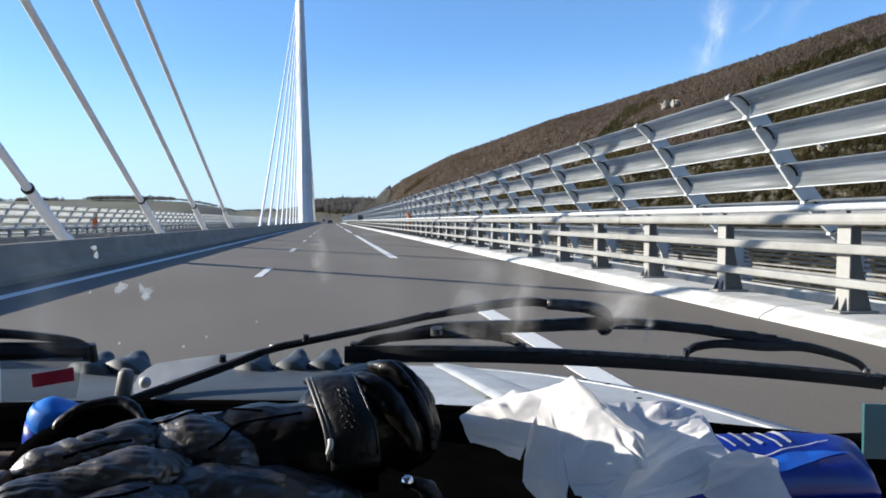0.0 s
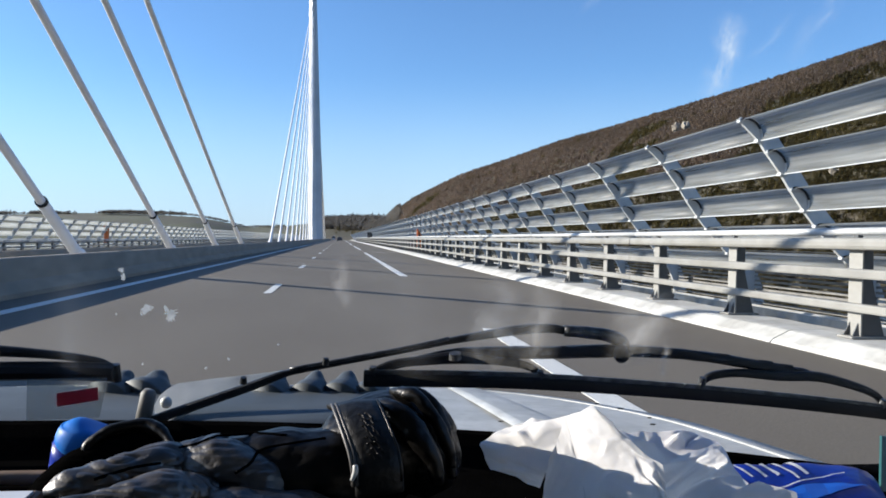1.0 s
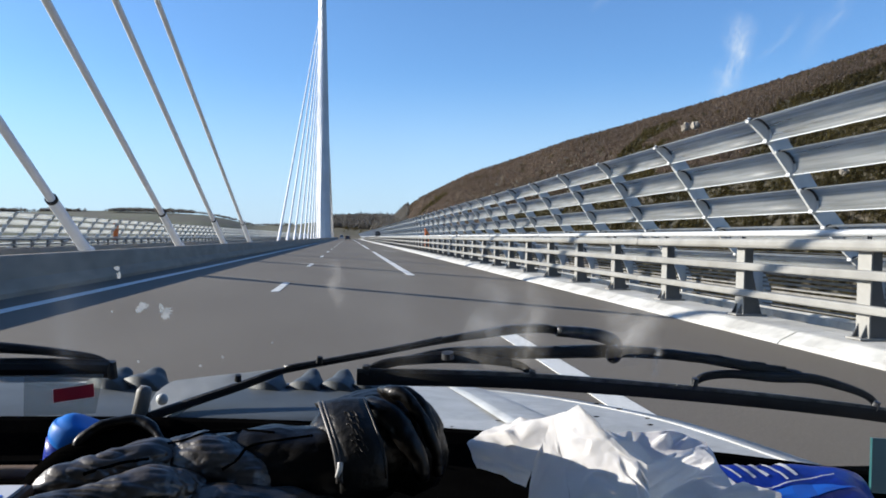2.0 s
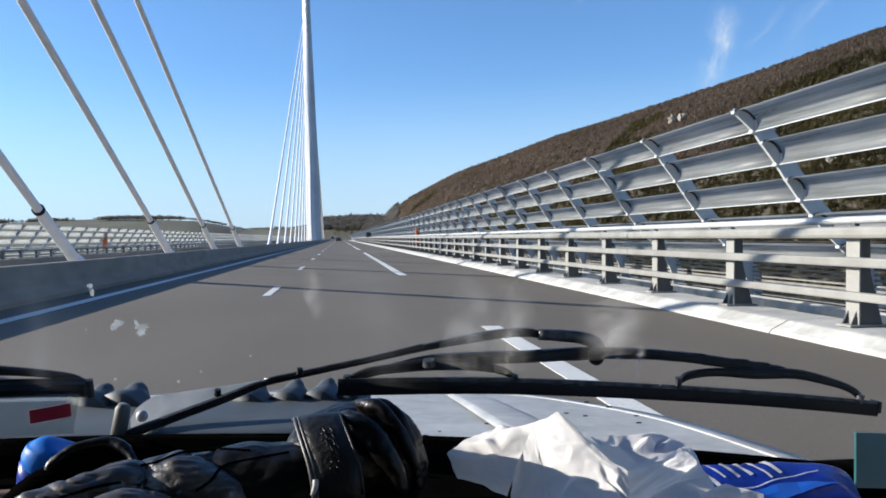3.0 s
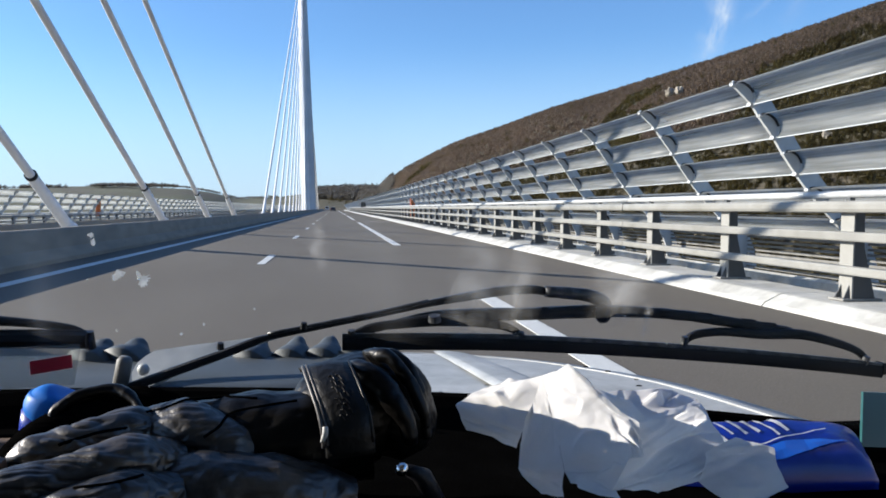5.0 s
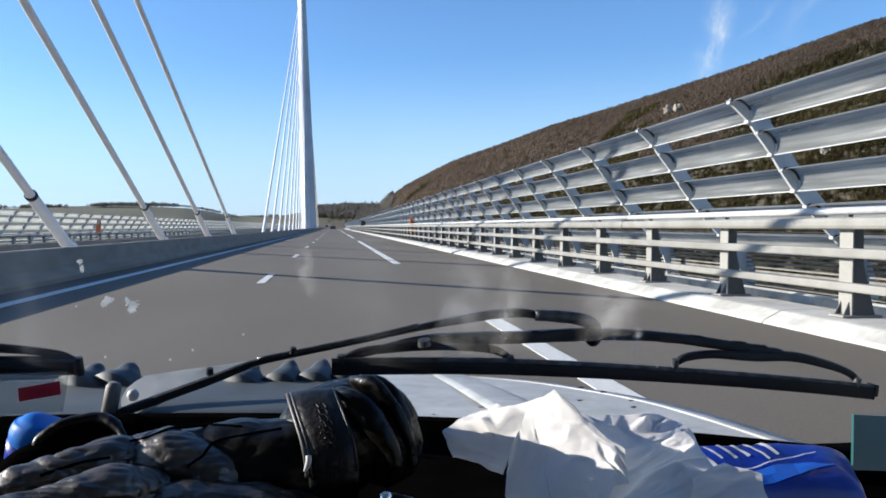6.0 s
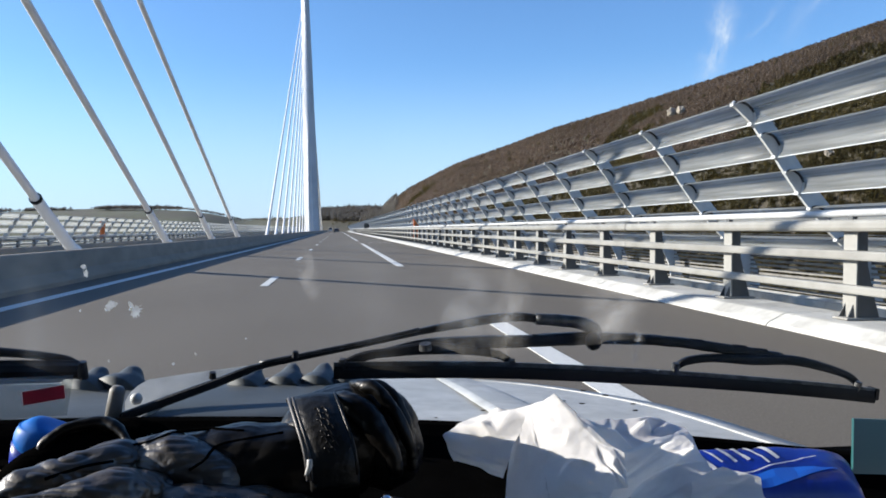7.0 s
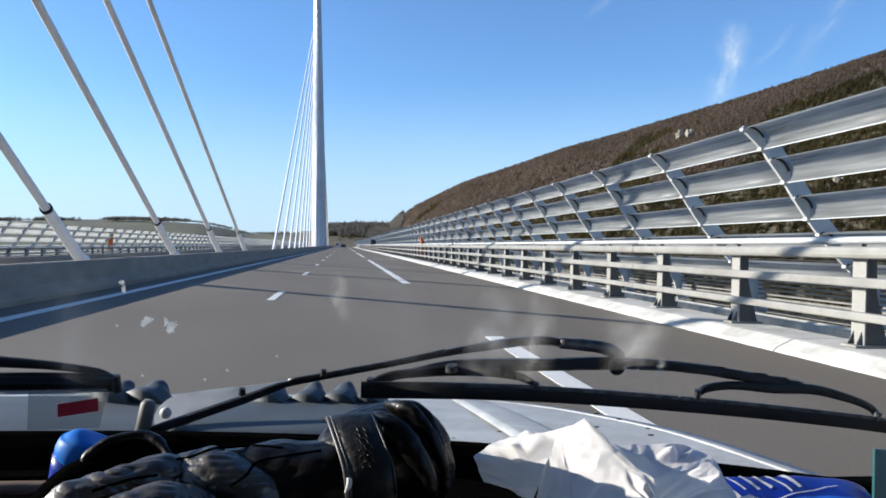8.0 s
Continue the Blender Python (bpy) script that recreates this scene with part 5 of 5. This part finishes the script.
def crumpled_tissue():
    ob = thing("tissue", "crumpled white paper tissue lying on the dashboard", "tissue")

    def sheet(corners, amp, seed, fold):
        """One face of the crumpled paper between four corners; neighbours share their edges."""
        c00, c10, c01, c11 = [Vector(c) for c in corners]
        nrm = (c10 - c00).cross(c01 - c00).normalized()
        if nrm.z < 0:
            nrm = -nrm
        rng = random.Random(seed)
        g, n_ = [], 4
        for i in range(n_ + 1):
            for j in range(n_ + 1):
                inner = 0 < i < n_ and 0 < j < n_
                u = (i + (rng.uniform(-0.38, 0.38) if inner else 0)) / n_
                v = (j + (rng.uniform(-0.38, 0.38) if inner else 0)) / n_
                p = c00.lerp(c10, u).lerp(c01.lerp(c11, u), v)
                g.append(bm.verts.new(p + noise.noise_vector(p * 60) * 0.0026 + nrm * (1.6 * amp * rng.uniform(-1, 1) * (1.0 if inner else 0.0) + fold * sin(pi * u) * sin(pi * v))))
        for i in range(n_):
            for j in range(n_):
                q = (g[i * (n_ + 1) + j], g[(i + 1) * (n_ + 1) + j], g[(i + 1) * (n_ + 1) + j + 1], g[i * (n_ + 1) + j + 1])
                if rng.random() < 0.5:
                    bm.faces.new((q[0], q[1], q[2])), bm.faces.new((q[0], q[2], q[3]))
                else:
                    bm.faces.new((q[0], q[1], q[3])), bm.faces.new((q[1], q[2], q[3]))

    def finish(name):
        bmesh.ops.remove_doubles(bm, verts=bm.verts[:], dist=0.0008)
        for _ in range(2):
            bmesh.ops.subdivide_edges(bm, edges=bm.edges[:], cuts=1, use_grid_fill=True)
            bmesh.ops.smooth_vert(bm, verts=[v for v in bm.verts if not v.is_boundary], factor=0.15, use_axis_x=True, use_axis_y=True, use_axis_z=True)
        for v in bm.verts:
            v.co += noise.noise_vector(v.co * 200) * 0.0006
        bmesh.ops.recalc_face_normals(bm, faces=bm.faces[:])
        part(name, bm, TISSUE, ob, smooth=True)

    # lobe on the left, ridge with its faces, peak, crumpled back, broad right face, flap
    bm = bmesh.new()
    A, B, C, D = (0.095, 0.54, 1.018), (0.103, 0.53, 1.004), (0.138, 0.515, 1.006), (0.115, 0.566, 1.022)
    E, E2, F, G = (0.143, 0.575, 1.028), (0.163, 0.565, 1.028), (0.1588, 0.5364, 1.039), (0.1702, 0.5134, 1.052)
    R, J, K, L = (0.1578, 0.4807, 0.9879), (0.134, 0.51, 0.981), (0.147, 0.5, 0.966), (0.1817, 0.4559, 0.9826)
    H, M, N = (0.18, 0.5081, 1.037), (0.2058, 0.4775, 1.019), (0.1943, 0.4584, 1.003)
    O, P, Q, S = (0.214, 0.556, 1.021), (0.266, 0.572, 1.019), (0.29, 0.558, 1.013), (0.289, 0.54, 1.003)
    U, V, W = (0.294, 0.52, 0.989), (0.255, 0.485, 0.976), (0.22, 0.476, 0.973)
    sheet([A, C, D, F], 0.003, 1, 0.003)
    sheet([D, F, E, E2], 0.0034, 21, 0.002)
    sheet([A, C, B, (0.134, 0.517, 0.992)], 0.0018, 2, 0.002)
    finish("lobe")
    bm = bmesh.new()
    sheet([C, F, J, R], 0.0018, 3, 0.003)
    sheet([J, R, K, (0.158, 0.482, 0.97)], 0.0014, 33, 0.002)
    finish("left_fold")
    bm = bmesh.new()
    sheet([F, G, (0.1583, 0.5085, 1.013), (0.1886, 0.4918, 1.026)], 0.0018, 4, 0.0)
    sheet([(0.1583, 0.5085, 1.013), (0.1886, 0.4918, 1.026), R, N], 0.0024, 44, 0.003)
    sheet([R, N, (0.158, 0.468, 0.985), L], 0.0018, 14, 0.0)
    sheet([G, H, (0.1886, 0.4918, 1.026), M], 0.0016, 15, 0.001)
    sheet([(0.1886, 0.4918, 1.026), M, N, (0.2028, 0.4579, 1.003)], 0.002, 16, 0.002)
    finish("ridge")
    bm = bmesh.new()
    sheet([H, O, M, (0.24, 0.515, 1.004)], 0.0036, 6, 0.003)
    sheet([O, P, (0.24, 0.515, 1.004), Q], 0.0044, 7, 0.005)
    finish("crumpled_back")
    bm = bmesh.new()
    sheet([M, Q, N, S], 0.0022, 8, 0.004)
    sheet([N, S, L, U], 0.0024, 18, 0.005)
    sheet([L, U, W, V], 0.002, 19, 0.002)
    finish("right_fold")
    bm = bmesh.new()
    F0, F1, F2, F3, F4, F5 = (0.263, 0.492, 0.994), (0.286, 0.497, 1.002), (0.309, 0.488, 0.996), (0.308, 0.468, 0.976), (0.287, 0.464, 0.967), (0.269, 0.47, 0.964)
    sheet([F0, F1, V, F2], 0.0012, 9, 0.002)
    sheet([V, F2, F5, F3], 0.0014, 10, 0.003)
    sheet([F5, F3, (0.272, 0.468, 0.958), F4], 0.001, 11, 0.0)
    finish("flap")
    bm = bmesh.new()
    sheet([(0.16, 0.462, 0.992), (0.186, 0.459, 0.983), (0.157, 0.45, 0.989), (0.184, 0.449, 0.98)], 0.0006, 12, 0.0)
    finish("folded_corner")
    return on_deck(ob)


crumpled_tissue()


def tissue_packet():
    ob = thing("tissue_packet", "soft blue plastic packet of paper tissues with white printing", "packet")
    # a flat pillow of film: far edge higher, near side rounded, corners drawn out
    X0, X1, YA, YB = 0.268, 0.478, 0.624, 0.56

    def lift(u, v, e=0.0):
        """A place on the upper film: u along the packet, v from the far edge to the near one."""
        puff = (1 - abs(2 * u - 1) ** 5) * (1 - abs(2 * v - 1) ** 8)
        x = X0 + (X1 - X0) * u - 0.028 * v * u
        y = YA + (YB - YA) * v
        z = 0.944 - 0.003 * u + (0.036 - 0.02 * v * v) * max(puff, 0.0) ** 0.36
        z += 0.0016 * noise.noise(Vector((x * 40, y * 40, 3))) + 0.0006 * noise.noise(Vector((x * 130, y * 130, 7)))
        return Vector((x, y, z + e))

    bm = bmesh.new()
    nu, nv = 44, 30
    top_ = [[bm.verts.new(lift(i / nu, j / nv)) for j in range(nv + 1)] for i in range(nu + 1)]
    low_ = [[bm.verts.new((top_[i][j].co.x, top_[i][j].co.y, min(top_[i][j].co.z - 0.001, 0.934))) for j in range(nv + 1)] for i in range(nu + 1)]
    for i in range(nu):
        for j in range(nv):
            bm.faces.new((top_[i][j], top_[i + 1][j], top_[i + 1][j + 1], top_[i][j + 1]))
            bm.faces.new((low_[i][j], low_[i][j + 1], low_[i + 1][j + 1], low_[i + 1][j]))
    for i in range(nu):
        for j in (0, nv):
            bm.faces.new((top_[i][j], top_[i + 1][j], low_[i + 1][j], low_[i][j]))
    for j in range(nv):
        for i in (0, nu):
            bm.faces.new((top_[i][j], top_[i][j + 1], low_[i][j + 1], low_[i][j]))
    part("wrapper", bm, BLUE_FILM, ob, smooth=True)

    def ribbon(name, pts, mat, label, wide):
        """A printed stroke: a thin flat band laid on the film through (u, v) points."""
        path = smooth_path(pts, 6)
        bm = bmesh.new()
        rows = []
        for i, p in enumerate(path):
            a, b = path[max(i - 1, 0)], path[min(i + 1, len(path) - 1)]
            d = Vector(((b[0] - a[0]) * (X1 - X0), (b[1] - a[1]) * (YA - YB), 0)).normalized()
            w = wide(i / (len(path) - 1)) if callable(wide) else wide
            off = Vector((-d.y / (X1 - X0), d.x / (YA - YB))) * w
            rows.append([bm.verts.new(lift(p[0] + off.x * k, p[1] + off.y * k, 0.0012)) for k in (-1, 0, 1)])
        for r0, r1 in zip(rows, rows[1:]):
            for k in (0, 1):
                bm.faces.new((r0[k], r0[k + 1], r1[k + 1], r1[k]))
        part(name, bm, mat, ob, label)

    # light blue sweep below the name, two thin lines beside it
    ribbon("print_sweep", [(0.3, 0.93), (0.45, 0.86), (0.6, 0.78), (0.75, 0.7), (0.88, 0.66)], FILM_LIGHT, "light blue printed sweep", lambda t: 0.0006 + 0.006 * sin(pi * min(t * 1.1, 1.0)))
    ribbon("print_line", [(0.26, 0.84), (0.45, 0.72), (0.62, 0.58), (0.8, 0.42)], FILM_WHITE, "thin white printed line", 0.0006)
    ribbon("print_line", [(0.1, 0.1), (0.2, 0.14), (0.3, 0.1)], FILM_LIGHT, "light blue printed line", 0.0006)
    # the name as plain slanted bars
    for k, tall in enumerate((0.2, 0.22, 0.3, 0.17, 0.18, 0.17, 0.3, 0.22)):
        u, v = 0.14 + 0.064 * k, 0.47 - 0.028 * k
        ribbon("print_bar", [(u - 0.03 * tall / 0.2, v - tall * 0.9), (u, v), (u + 0.03 * tall / 0.2, v + tall * 0.9)], FILM_WHITE, "white printed bar", 0.0021 if k % 3 else 0.0013)
    return on_deck(ob)


tissue_packet()

cap = thing("blue_bottle", "small bright blue plastic bottle top beside the glove", "bottle")
part("lid", tube([(-0.193, 0.575, 1.006, 0.0135), (-0.192, 0.575, 1.0085, 0.0178), (-0.19, 0.575, 1.012, 0.0192), (-0.186, 0.575, 1.02, 0.0188), (-0.185, 0.575, 1.0235, 0.0172), (-0.1845, 0.575, 1.0255, 0.014), (-0.184, 0.575, 1.0265, 0.008), (-0.1838, 0.575, 1.0268, 0.002)],
                 segs=28, steps=2, rough=0.0006, freq=60), BLUE_CAP, cap, smooth=True)
part("neck", tube([(-0.202, 0.58, 0.966, 0.0165), (-0.198, 0.58, 0.99, 0.0165), (-0.1945, 0.578, 1.012, 0.016)], segs=18, steps=2), BLUE_FILM, cap, "translucent blue neck", True)
on_deck(cap)

card = thing("teal_card", "small teal translucent plastic card leaning on the windscreen", "card")
bm = bmesh.new()
pts = [(0.478, 0.618, 0.95), (0.56, 0.618, 0.945), (0.562, 0.628, 0.992), (0.485, 0.628, 0.997)]
a = [bm.verts.new(p) for p in pts]
b = [bm.verts.new((x, y + 0.003, z)) for x, y, z in pts]
bm.faces.new(a), bm.faces.new(b[::-1])
for i in range(4):
    bm.faces.new((a[i], a[(i + 1) % 4], b[(i + 1) % 4], b[i]))
part("sheet", bm, TEAL, card)
on_deck(card)

paper = thing("paper_card", "small glossy printed card lying on the dashboard", "card")
part("sheet", box(-0.24, -0.183, 0.43, 0.47, 1.011, 1.013, 0.0005), FILM_WHITE, paper)
part("print_band", box(-0.22, -0.187, 0.436, 0.45, 1.013, 1.0136), FILM_LIGHT, paper, "blue printed band")
part("holder", box(-0.26, -0.18, 0.42, 0.48, 0.97, 1.011, 0.004), DASH_BROWN, paper, "brown holder below the card")
on_deck(paper)

knob = thing("metal_knob", "small shiny chrome ball knob on a dark stem", "knob")
bm = bmesh.new()
r = bmesh.ops.create_uvsphere(bm, u_segments=16, v_segments=12, radius=0.0042)
for w in r["verts"]:
    w.co += Vector((0.0485, 0.45, 1.004))
part("ball", bm, CHROME, knob, smooth=True)
part("stem", tube([(0.052, 0.452, 1.003, 0.0035), (0.062, 0.46, 0.996, 0.006), (0.075, 0.46, 0.97, 0.007)], segs=10, steps=1), WIPER_BLACK, knob, "dark stem", True)
on_deck(knob)

for ob, m in ON_DECK:
    ob.matrix_basis = m @ ob.matrix_basis
